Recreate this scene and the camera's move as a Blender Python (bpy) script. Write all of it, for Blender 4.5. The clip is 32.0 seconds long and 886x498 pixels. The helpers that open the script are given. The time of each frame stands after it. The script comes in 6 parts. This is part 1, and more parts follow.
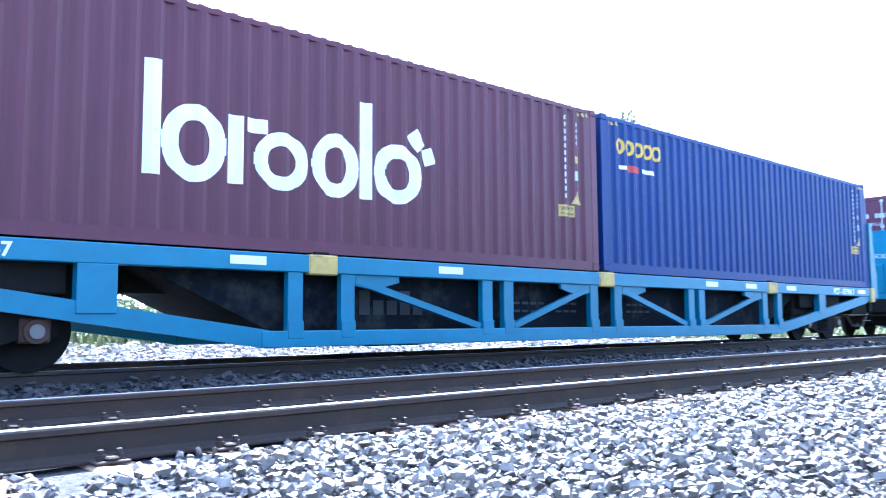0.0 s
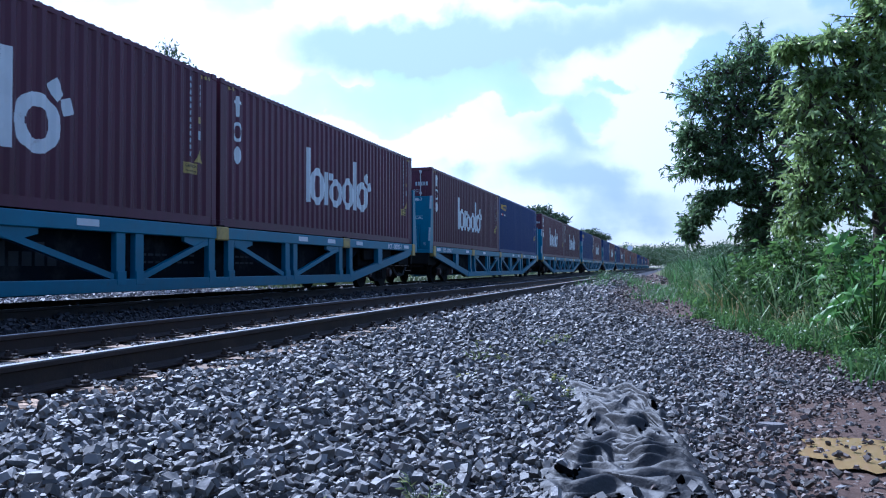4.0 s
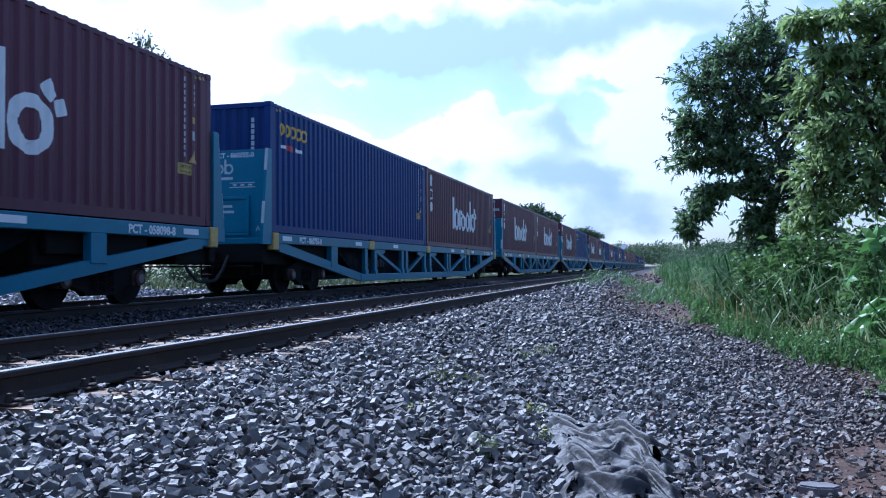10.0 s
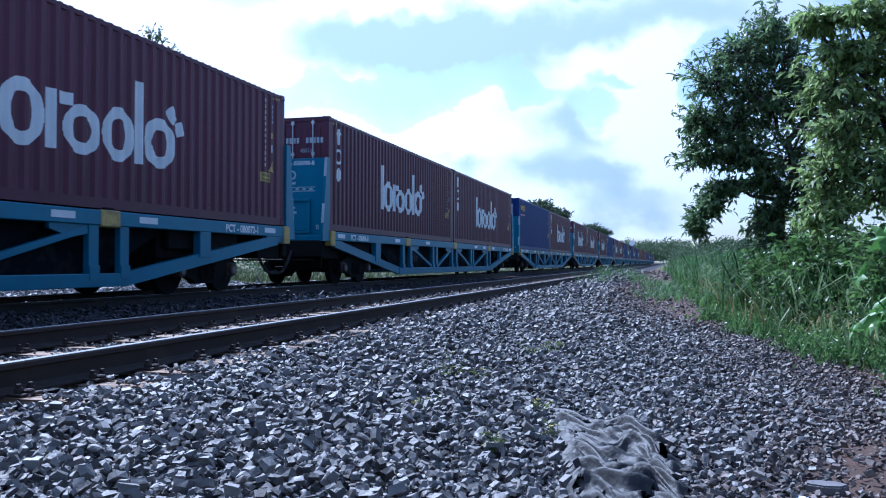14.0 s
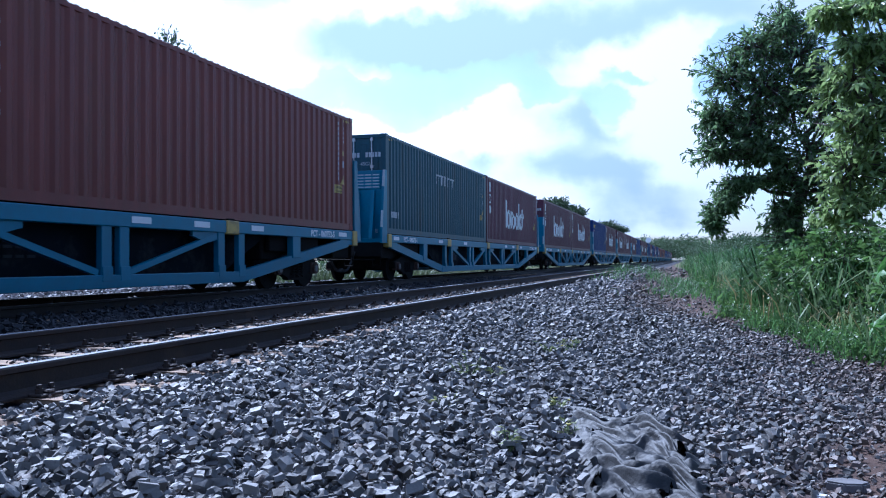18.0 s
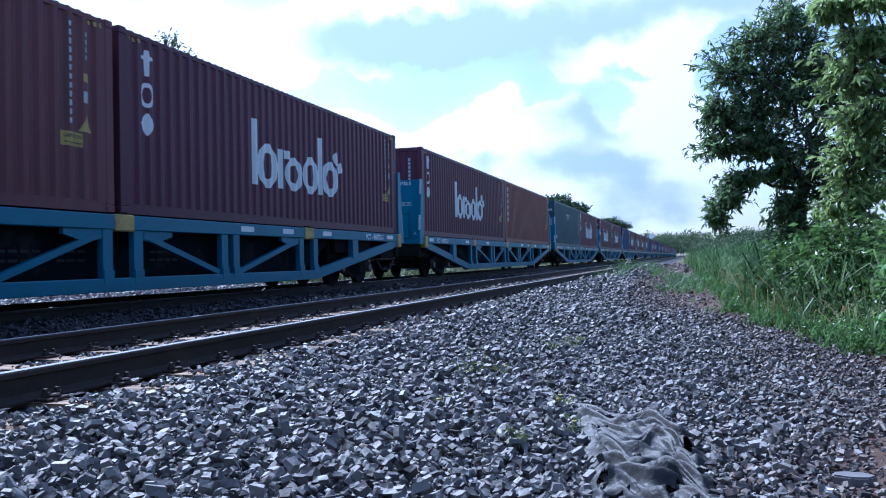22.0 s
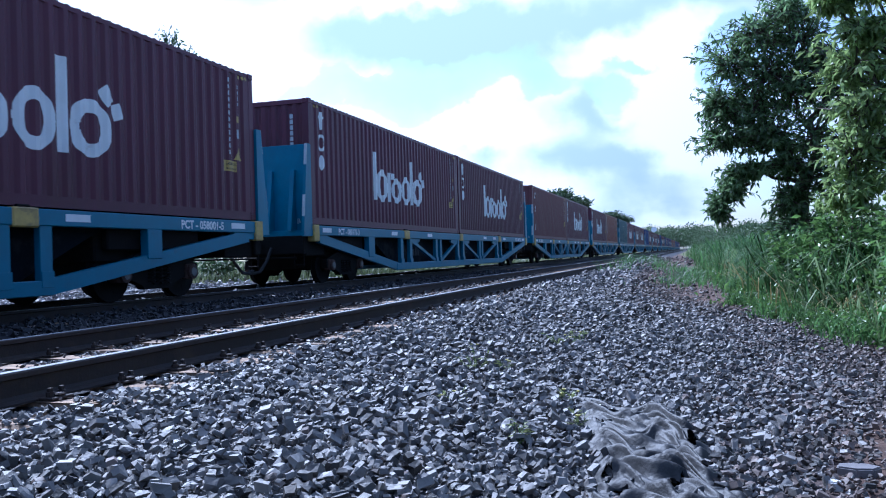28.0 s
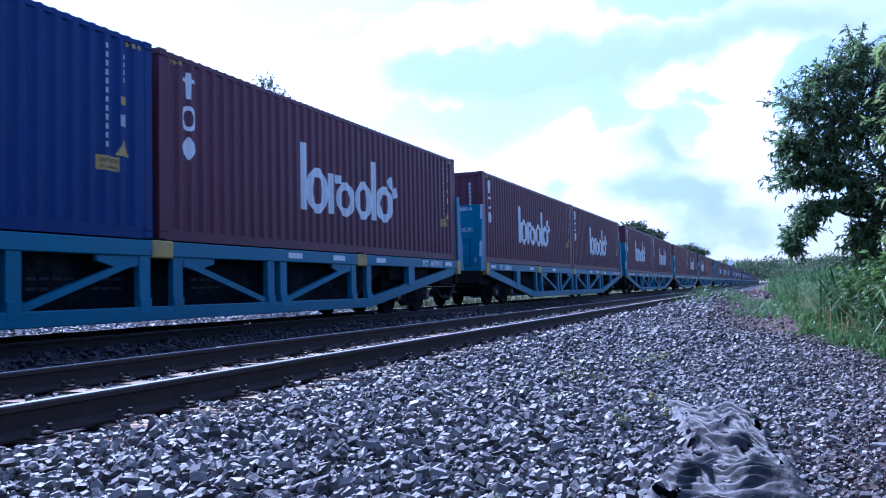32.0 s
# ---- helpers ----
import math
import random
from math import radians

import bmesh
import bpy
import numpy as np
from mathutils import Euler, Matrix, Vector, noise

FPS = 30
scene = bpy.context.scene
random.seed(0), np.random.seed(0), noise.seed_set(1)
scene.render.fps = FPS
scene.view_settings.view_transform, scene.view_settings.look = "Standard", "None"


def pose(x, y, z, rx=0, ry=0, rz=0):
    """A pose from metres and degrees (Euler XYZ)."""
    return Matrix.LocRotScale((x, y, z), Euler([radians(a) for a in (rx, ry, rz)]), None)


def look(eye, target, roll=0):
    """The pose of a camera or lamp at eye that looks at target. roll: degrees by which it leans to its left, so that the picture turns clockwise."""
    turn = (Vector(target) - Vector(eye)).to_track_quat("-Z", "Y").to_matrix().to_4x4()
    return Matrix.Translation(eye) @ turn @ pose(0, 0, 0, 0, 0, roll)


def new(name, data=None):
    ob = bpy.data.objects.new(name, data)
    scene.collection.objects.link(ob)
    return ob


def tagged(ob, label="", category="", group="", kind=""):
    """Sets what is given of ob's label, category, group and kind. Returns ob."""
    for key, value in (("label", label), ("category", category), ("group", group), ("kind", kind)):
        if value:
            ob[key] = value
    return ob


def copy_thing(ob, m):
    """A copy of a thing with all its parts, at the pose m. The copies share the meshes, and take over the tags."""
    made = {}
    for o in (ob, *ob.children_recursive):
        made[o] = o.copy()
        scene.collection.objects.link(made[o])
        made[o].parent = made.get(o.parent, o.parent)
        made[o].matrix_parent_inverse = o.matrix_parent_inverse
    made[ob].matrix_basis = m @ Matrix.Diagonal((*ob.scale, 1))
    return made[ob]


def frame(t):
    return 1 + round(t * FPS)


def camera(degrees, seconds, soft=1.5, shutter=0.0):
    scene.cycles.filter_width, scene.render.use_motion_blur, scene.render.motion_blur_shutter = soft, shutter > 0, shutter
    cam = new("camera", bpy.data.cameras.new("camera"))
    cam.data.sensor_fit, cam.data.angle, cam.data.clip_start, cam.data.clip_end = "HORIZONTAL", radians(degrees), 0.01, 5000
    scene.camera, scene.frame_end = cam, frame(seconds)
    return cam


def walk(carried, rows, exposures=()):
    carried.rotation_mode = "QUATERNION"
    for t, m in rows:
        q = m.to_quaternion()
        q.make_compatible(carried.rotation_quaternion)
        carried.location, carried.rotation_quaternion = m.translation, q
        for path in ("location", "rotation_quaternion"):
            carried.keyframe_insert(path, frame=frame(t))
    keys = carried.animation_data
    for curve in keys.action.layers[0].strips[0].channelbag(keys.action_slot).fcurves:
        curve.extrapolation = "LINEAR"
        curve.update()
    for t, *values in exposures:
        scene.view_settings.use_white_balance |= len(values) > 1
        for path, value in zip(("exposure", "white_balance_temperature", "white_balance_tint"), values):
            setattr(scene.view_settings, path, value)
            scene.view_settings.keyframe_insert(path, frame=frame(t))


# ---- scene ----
cam = camera(57.19, 32.0, soft=1.1, shutter=0.1)
PATH = [
    (0, pose(0.5, -1.2, 0.485, 95.18, 0.35, 47.82)),
    (0.5, pose(0.28, -1.2, 0.515, 93.9, -1, 28.3)),
    (1, pose(0.08, -1.2, 0.547, 92.5, -2.33, 18.63)),
    (1.5, pose(0.066, -1.288, 0.556, 91.28, -1.75, 16.68)),
    (2, pose(0.054, -1.378, 0.565, 92.42, -1.48, 15.91)),
    (2.5, pose(0.059, -1.36, 0.561, 91.5, -3.1, 13.25)),
    (3, pose(0.063, -1.343, 0.558, 91.19, -2.54, 16.55)),
    (3.5, pose(0.063, -1.343, 0.558, 91.3, -0.7, 16.3)),
    (5.5, pose(0.00, 0.00, 0.582, 90.79, 0.85, 14.52)),
    (6, pose(0.00, 0.00, 0.582, 90.12, 0.82, 13.20)),
    (6.5, pose(0.00, 0.00, 0.582, 90.51, 0.57, 13.52)),
    (7, pose(0.00, 0.00, 0.582, 90.42, 0.66, 15.34)),
    (7.5, pose(0.00, 0.00, 0.582, 90.87, 1.36, 16.50)),
    (8, pose(0.00, 0.00, 0.582, 90.82, 0.78, 15.67)),
    (8.5, pose(0.00, 0.00, 0.582, 90.31, -0.17, 15.73)),
    (9, pose(0.00, 0.00, 0.582, 91.54, 0.03, 15.47)),
    (9.5, pose(0.00, 0.00, 0.582, 91.33, 0.52, 15.11)),
    (10, pose(0.00, 0.00, 0.582, 91.27, 0.32, 15.07)),
    (10.5, pose(0.00, 0.00, 0.582, 90.92, 0.25, 15.09)),
    (11, pose(0.00, 0.00, 0.582, 90.51, 0.19, 14.98)),
    (11.5, pose(0.00, 0.00, 0.582, 90.22, 0.12, 15.17)),
    (12, pose(0.00, 0.00, 0.582, 90.97, 0.37, 15.14)),
    (12.5, pose(0.00, 0.00, 0.582, 91.09, 0.29, 15.31)),
    (13, pose(0.00, 0.00, 0.582, 91.06, 0.13, 15.18)),
    (13.5, pose(0.00, 0.00, 0.582, 90.89, -0.11, 15.43)),
    (14, pose(0.00, 0.00, 0.582, 90.92, -0.15, 15.63)),
    (14.5, pose(0.00, 0.00, 0.582, 91.03, 0.08, 15.96)),
    (16.5, pose(0.00, 0.00, 0.582, 91.21, 0.31, 16.30)),
    (17, pose(0.00, 0.00, 0.582, 90.53, 0.48, 16.60)),
    (17.5, pose(0.00, 0.00, 0.582, 90.76, 0.44, 16.65)),
    (18, pose(0.00, 0.00, 0.582, 90.83, 0.28, 16.73)),
    (18.5, pose(0.00, 0.00, 0.582, 90.87, 0.59, 16.57)),
    (19, pose(0.00, 0.00, 0.582, 91.13, 0.79, 16.54)),
    (19.5, pose(0.00, 0.00, 0.582, 90.90, 0.86, 16.98)),
    (20, pose(0.00, 0.00, 0.582, 91.14, 1.01, 17.02)),
    (20.5, pose(0.00, 0.00, 0.582, 90.94, 0.95, 17.07)),
    (21, pose(0.00, 0.00, 0.582, 91.13, 0.70, 16.76)),
    (21.5, pose(0.00, 0.00, 0.582, 90.95, 1.14, 16.97)),
    (22, pose(0.00, 0.00, 0.582, 90.75, 1.07, 16.96)),
    (22.5, pose(0.00, 0.00, 0.582, 90.85, 1.52, 17.13)),
    (23, pose(0.00, 0.00, 0.582, 90.70, 1.39, 17.07)),
    (23.5, pose(0.00, 0.00, 0.582, 90.69, 1.52, 17.00)),
    (24, pose(0.00, 0.00, 0.582, 90.69, 1.18, 17.04)),
    (24.5, pose(0.00, 0.00, 0.582, 90.49, 1.15, 16.99)),
    (25, pose(0.00, 0.00, 0.582, 90.46, 1.06, 16.90)),
    (25.5, pose(0.00, 0.00, 0.582, 90.31, 0.91, 17.02)),
    (27.5, pose(0.00, 0.00, 0.582, 90.37, 1.30, 17.11)),
    (28, pose(0.00, 0.00, 0.582, 90.44, 1.64, 17.13)),
    (28.5, pose(0.00, 0.00, 0.582, 90.56, 1.51, 17.29)),
    (29, pose(0.00, 0.00, 0.582, 91.03, 1.40, 17.71)),
    (29.5, pose(0.00, 0.00, 0.582, 90.83, 1.36, 17.65)),
    (30, pose(0.00, 0.00, 0.582, 90.69, 2.00, 17.73)),
    (30.5, pose(0.00, 0.00, 0.582, 90.91, 2.32, 19.61)),
    (31, pose(0.05, -0.912, 0.558, 91.5, 0.79, 18.22)),
    (31.5, pose(0.061, -1.028, 0.558, 91.75, 0.95, 19.45)),
    (32, pose(0.072, -1.144, 0.559, 92.82, 1.24, 22.06)),
]
EXPOSE = [(0, 3.2, 5000, 14), (0.6, 2.5, 4500, 20), (1.0, 2.1, 4350, 22), (1.5, 1.5, 4400, 20), (2.0, 1.1, 4400, 18), (2.7, 0.4, 4650, 17), (3.5, 0.45, 4650, 16), (5.5, 0.50, 4640, 16), (24.0, 0.53, 4640, 16),
          (28.0, 0.59, 4640, 16), (30.0, 0.64, 4640, 16), (31.0, 0.75, 4750, 15), (31.4, 0.9, 4550, 22), (32.0, 0.7, 4450, 27)]
walk(cam, PATH, EXPOSE)


# ---- world and light ----
SUN = Vector((-0.53, 0.43, 0.74)).normalized()
world = bpy.data.worlds.new("sky")
scene.world = world
world.use_nodes = True


def build_sky():
    nt = world.node_tree
    nt.nodes.clear()
    N = lambda kind: nt.nodes.new(kind)
    out, bg = N("ShaderNodeOutputWorld"), N("ShaderNodeBackground")
    sky = N("ShaderNodeTexSky")
    sky.sky_type, sky.sun_disc = "NISHITA", False
    sky.sun_elevation = math.asin(SUN.z)
    sky.sun_rotation = math.atan2(SUN.x, SUN.y)
    sky.air_density, sky.dust_density = 1.0, 1.5
    gain = N("ShaderNodeVectorMath")
    gain.operation = "SCALE"
    gain.inputs["Scale"].default_value = SKY_GAIN
    nt.links.new(sky.outputs[0], gain.inputs[0])
    # cloud layer: a plane seen from below, so that clouds flatten towards the horizon
    tc, sep = N("ShaderNodeTexCoord"), N("ShaderNodeSeparateXYZ")
    nt.links.new(tc.outputs["Generated"], sep.inputs[0])
    zz = N("ShaderNodeMath")
    zz.operation = "MAXIMUM"
    zz.inputs[1].default_value = 0.0
    nt.links.new(sep.outputs["Z"], zz.inputs[0])
    add = N("ShaderNodeMath")
    add.operation = "ADD"
    add.inputs[1].default_value = 0.22
    nt.links.new(zz.outputs[0], add.inputs[0])
    comb = N("ShaderNodeCombineXYZ")
    for axis in "XY":
        dv = N("ShaderNodeMath")
        dv.operation = "DIVIDE"
        nt.links.new(sep.outputs[axis], dv.inputs[0])
        nt.links.new(add.outputs[0], dv.inputs[1])
        nt.links.new(dv.outputs[0], comb.inputs[axis])

    def fbm(scale, detail, rough, shift, distort=0.0):
        mp = N("ShaderNodeMapping")
        mp.inputs["Location"].default_value = shift
        nt.links.new(comb.outputs[0], mp.inputs[0])
        nz = N("ShaderNodeTexNoise")
        nz.inputs["Scale"].default_value, nz.inputs["Detail"].default_value = scale, detail
        nz.inputs["Roughness"].default_value, nz.inputs["Distortion"].default_value = rough, distort
        nt.links.new(mp.outputs[0], nz.inputs["Vector"])
        return nz.outputs["Fac"]

    def ramp(value, lo, hi):
        r = N("ShaderNodeMapRange")
        r.interpolation_type = "SMOOTHSTEP"
        r.inputs["From Min"].default_value, r.inputs["From Max"].default_value = lo, hi
        nt.links.new(value, r.inputs["Value"])
        return r.outputs[0]

    # the sky ahead: broad cloud banks and clear gaps in the plane (x / y, z / y), edges broken by noise
    yy = N("ShaderNodeMath")
    yy.operation = "MAXIMUM"
    yy.inputs[1].default_value = 0.05
    nt.links.new(sep.outputs["Y"], yy.inputs[0])
    flat = N("ShaderNodeCombineXYZ")
    for axis, to in (("X", "X"), ("Z", "Y")):
        dv = N("ShaderNodeMath")
        dv.operation = "DIVIDE"
        nt.links.new(sep.outputs[axis], dv.inputs[0])
        nt.links.new(yy.outputs[0], dv.inputs[1])
        nt.links.new(dv.outputs[0], flat.inputs[to])
    wob = N("ShaderNodeTexNoise")
    wob.inputs["Scale"].default_value, wob.inputs["Detail"].default_value = 14.0, 5.0
    nt.links.new(flat.outputs[0], wob.inputs["Vector"])
    cen = N("ShaderNodeVectorMath")
    cen.operation = "MULTIPLY_ADD"
    cen.inputs[1].default_value, cen.inputs[2].default_value = (0.10, 0.09, 0), (-0.05, -0.045, 0)
    nt.links.new(wob.outputs["Color"], cen.inputs[0])
    bent = N("ShaderNodeVectorMath")
    bent.operation = "ADD"
    nt.links.new(flat.outputs[0], bent.inputs[0])
    nt.links.new(cen.outputs[0], bent.inputs[1])

    def banks(start, spots):
        total = start
        for a0, b0, sa, sb, w in spots:
            d = N("ShaderNodeVectorMath")
            d.operation = "SUBTRACT"
            d.inputs[1].default_value = (a0, b0, 0)
            nt.links.new(bent.outputs[0], d.inputs[0])
            q = N("ShaderNodeVectorMath")
            q.operation = "MULTIPLY"
            q.inputs[1].default_value = (1 / sa, 1 / sb, 0)
            nt.links.new(d.outputs[0], q.inputs[0])
            ln = N("ShaderNodeVectorMath")
            ln.operation = "LENGTH"
            nt.links.new(q.outputs[0], ln.inputs[0])
            r = N("ShaderNodeMapRange")
            r.interpolation_type = "SMOOTHSTEP"
            r.inputs["From Min"].default_value, r.inputs["From Max"].default_value = 1.5, 0.0
            r.inputs["To Min"].default_value, r.inputs["To Max"].default_value = 0.0, w
            nt.links.new(ln.outputs["Value"], r.inputs["Value"])
            s = N("ShaderNodeMath")
            s.operation = "ADD"
            nt.links.new(total, s.inputs[0])
            nt.links.new(r.outputs[0], s.inputs[1])
            total = s.outputs[0]
        return total

    # crisp cumulus edges over a softer veil
    mass = banks(fbm(1.5, 9.0, 0.52, CLOUD_SHIFT, 0.25), WHITE_BANKS)
    crisp, veil = ramp(mass, 0.58, 0.70), ramp(mass, 0.10, 0.80)
    both = N("ShaderNodeMix")
    both.inputs[0].default_value = 0.36
    nt.links.new(crisp, both.inputs[2])
    nt.links.new(veil, both.inputs[3])
    cover = both.outputs[0]
    shade = ramp(banks(fbm(1.15, 6.0, 0.5, (CLOUD_SHIFT[0] + 0.35, CLOUD_SHIFT[1] - 0.2, 3.0), 0.2), GREY_BANKS), 0.40, 1.05)
    tone = N("ShaderNodeMix")
    tone.data_type = "RGBA"
    tone.inputs[6].default_value, tone.inputs[7].default_value = (*CLOUD_LIT, 1), (*CLOUD_DARK, 1)
    nt.links.new(shade, tone.inputs[0])
    # clouds glow towards the sun and are dimmer on the other side of the sky
    dot = N("ShaderNodeVectorMath")
    dot.operation = "DOT_PRODUCT"
    dot.inputs[1].default_value = SUN
    nt.links.new(tc.outputs["Generated"], dot.inputs[0])
    glow = N("ShaderNodeMapRange")
    glow.interpolation_type = "SMOOTHSTEP"
    glow.inputs["From Min"].default_value, glow.inputs["From Max"].default_value = -0.15, 0.85
    glow.inputs["To Min"].default_value, glow.inputs["To Max"].default_value = CLOUD_FALL
    nt.links.new(dot.outputs["Value"], glow.inputs["Value"])
    lit = N("ShaderNodeVectorMath")
    lit.operation = "SCALE"
    nt.links.new(tone.outputs[2], lit.inputs[0])
    nt.links.new(glow.outputs[0], lit.inputs["Scale"])
    mix = N("ShaderNodeMix")
    mix.data_type = "RGBA"
    nt.links.new(cover, mix.inputs[0])
    nt.links.new(gain.outputs[0], mix.inputs[6])
    nt.links.new(lit.outputs[0], mix.inputs[7])
    nt.links.new(mix.outputs[2], bg.inputs["Color"])
    bg.inputs["Strength"].default_value = 0.86
    nt.links.new(bg.outputs[0], out.inputs[0])


# a0, b0, half widths and weight of each bank; negative weights are clear gaps
WHITE_BANKS = ((-0.246, 0.157, 0.073, 0.058, 0.54), (-0.199, 0.154, 0.057, 0.048, 0.47), (-0.314, 0.135, 0.091, 0.054, 0.47), (-0.432, 0.187, 0.076, 0.039, 0.47), (-0.142, 0.175, 0.037, 0.066, 0.47),
               (-0.062, 0.251, 0.096, 0.037, 0.54), (-0.015, 0.183, 0.047, 0.109, 0.54), (-0.092, 0.12, 0.132, 0.056, 0.47), (-0.19, 0.089, 0.122, 0.067, 0.41), (-0.02, 0.075, 0.077, 0.054, 0.41),
               (-0.049, 0.231, 0.044, 0.012, -0.4), (-0.351, 0.222, 0.173, 0.042, -0.34), (-0.415, 0.265, 0.128, 0.025, -0.18), (-0.151, 0.228, 0.056, 0.028, -0.24), (0.031, 0.226, 0.034, 0.063, -0.18),
               (-0.365, 0.347, 0.135, 0.028, 0.54), (-0.557, 0.301, 0.07, 0.023, 0.54), (-0.403, 0.258, 0.028, 0.014, 0.61), (-0.558, 0.254, 0.081, 0.032, 0.41), (-0.43, 0.301, 0.232, 0.046, 0.41),
               (-0.178, 0.287, 0.14, 0.048, 0.41), (0.042, 0.294, 0.162, 0.036, 0.41), (-0.809, 0.35, 0.328, 0.079, 0.34))
GREY_BANKS = ((-0.111, 0.172, 0.055, 0.039, 0.6), (-0.083, 0.198, 0.027, 0.013, -0.3), (-0.077, 0.177, 0.029, 0.017, -0.5), (-0.14, 0.112, 0.057, 0.03, 0.55), (-0.072, 0.098, 0.046, 0.028, 0.5),
               (-0.254, 0.134, 0.034, 0.019, 0.4), (-0.053, 0.063, 0.078, 0.026, 0.45), (-0.43, 0.301, 0.212, 0.043, 0.5), (-0.289, 0.28, 0.158, 0.044, 0.45), (-0.178, 0.283, 0.14, 0.043, 0.42),
               (0.042, 0.294, 0.162, 0.04, 0.45), (-0.365, 0.347, 0.135, 0.03, -0.5), (-0.246, 0.167, 0.059, 0.024, -0.4), (-0.018, 0.176, 0.043, 0.082, -0.45), (-0.062, 0.251, 0.096, 0.028, -0.4),
               (-0.314, 0.161, 0.15, 0.025, -0.35), (-0.558, 0.286, 0.093, 0.048, -0.3))
SKY_GAIN = 0.14
CLOUD_FALL = (0.10, 1.05)
CLOUD_SHIFT = (4.3, 1.7, 0.0)
CLOUD_LIT, CLOUD_DARK = (1.12, 1.12, 1.10), (0.58, 0.68, 0.74)
build_sky()
lamp = bpy.data.lights.new("sun", "SUN")
lamp.energy, lamp.angle, lamp.color = 5.0, radians(0.6), (1.0, 0.95, 0.87)
sun = new("sun", lamp)
sun.matrix_world = look((0, 0, 30), tuple(Vector((0, 0, 30)) - SUN))

# ---- materials ----
MATS = {}


def mat(name, color, rough=0.6, metal=0.0, vary=0.18, scale=6.0, bump=0.0, bump_scale=40.0, tint=None, tint_scale=1.5,
        tint_lo=0.52, tint_hi=0.68, per=0.0, stretch=(1, 1, 1), island=False, trans=0.0):
    """Two-scale colour variation, an optional second colour in stains, fine relief and a shift per object."""
    if name in MATS:
        return MATS[name]
    m = bpy.data.materials.new(name)
    m.use_nodes = True
    MATS[name] = m
    nt = m.node_tree
    N, L = nt.nodes.new, nt.links.new
    b = nt.nodes["Principled BSDF"]
    b.inputs["Roughness"].default_value, b.inputs["Metallic"].default_value = rough, metal
    tc, mp = N("ShaderNodeTexCoord"), N("ShaderNodeMapping")
    mp.inputs["Scale"].default_value = stretch
    L(tc.outputs["Object"], mp.inputs[0])
    nz = N("ShaderNodeTexNoise")
    nz.inputs["Scale"].default_value, nz.inputs["Detail"].default_value = scale, 8
    nz.inputs["Roughness"].default_value = 0.65
    L(mp.outputs[0], nz.inputs["Vector"])
    hsv = N("ShaderNodeHueSaturation")
    hsv.inputs["Color"].default_value = (*color, 1)
    val = N("ShaderNodeMapRange")
    val.inputs["From Min"].default_value, val.inputs["From Max"].default_value = 0.25, 0.75
    val.inputs["To Min"].default_value, val.inputs["To Max"].default_value = 1 - vary, 1 + vary
    L(nz.outputs["Fac"], val.inputs["Value"])
    value = val.outputs[0]
    if per:
        if island:
            src = N("ShaderNodeNewGeometry").outputs["Random Per Island"]
        else:
            src = N("ShaderNodeObjectInfo").outputs["Random"]
        pr = N("ShaderNodeMapRange")
        pr.inputs["To Min"].default_value, pr.inputs["To Max"].default_value = 1 - per, 1 + per
        L(src, pr.inputs["Value"])
        mu = N("ShaderNodeMath")
        mu.operation = "MULTIPLY"
        L(value, mu.inputs[0])
        L(pr.outputs[0], mu.inputs[1])
        value = mu.outputs[0]
    L(value, hsv.inputs["Value"])
    col = hsv.outputs[0]
    if tint:
        n2 = N("ShaderNodeTexNoise")
        n2.inputs["Scale"].default_value, n2.inputs["Detail"].default_value = tint_scale, 10
        n2.inputs["Roughness"].default_value = 0.7
        L(mp.outputs[0], n2.inputs["Vector"])
        r2 = N("ShaderNodeMapRange")
        r2.inputs["From Min"].default_value, r2.inputs["From Max"].default_value = tint_lo, tint_hi
        L(n2.outputs["Fac"], r2.inputs["Value"])
        mx = N("ShaderNodeMix")
        mx.data_type = "RGBA"
        mx.inputs[7].default_value = (*tint, 1)
        L(r2.outputs[0], mx.inputs[0])
        L(col, mx.inputs[6])
        col = mx.outputs[2]
    L(col, b.inputs["Base Color"])
    rr = N("ShaderNodeMapRange")
    rr.inputs["To Min"].default_value, rr.inputs["To Max"].default_value = max(rough - 0.12, 0.05), min(rough + 0.12, 1)
    L(nz.outputs["Fac"], rr.inputs["Value"])
    L(rr.outputs[0], b.inputs["Roughness"])
    if trans:
        b.inputs["Transmission Weight"].default_value = 0.0
        tl, ms = N("ShaderNodeBsdfTranslucent"), N("ShaderNodeMixShader")
        L(col, tl.inputs["Color"])
        ms.inputs[0].default_value = trans
        L(b.outputs[0], ms.inputs[1])
        L(tl.outputs[0], ms.inputs[2])
        L(ms.outputs[0], nt.nodes["Material Output"].inputs["Surface"])
    if bump:
        bp, n3 = N("ShaderNodeBump"), N("ShaderNodeTexNoise")
        n3.inputs["Scale"].default_value, n3.inputs["Detail"].default_value = bump_scale, 6
        L(tc.outputs["Object"], n3.inputs["Vector"])
        bp.inputs["Strength"].default_value, bp.inputs["Distance"].default_value = bump, 0.02
        L(n3.outputs["Fac"], bp.inputs["Height"])
        L(bp.outputs[0], b.inputs["Normal"])
    return m


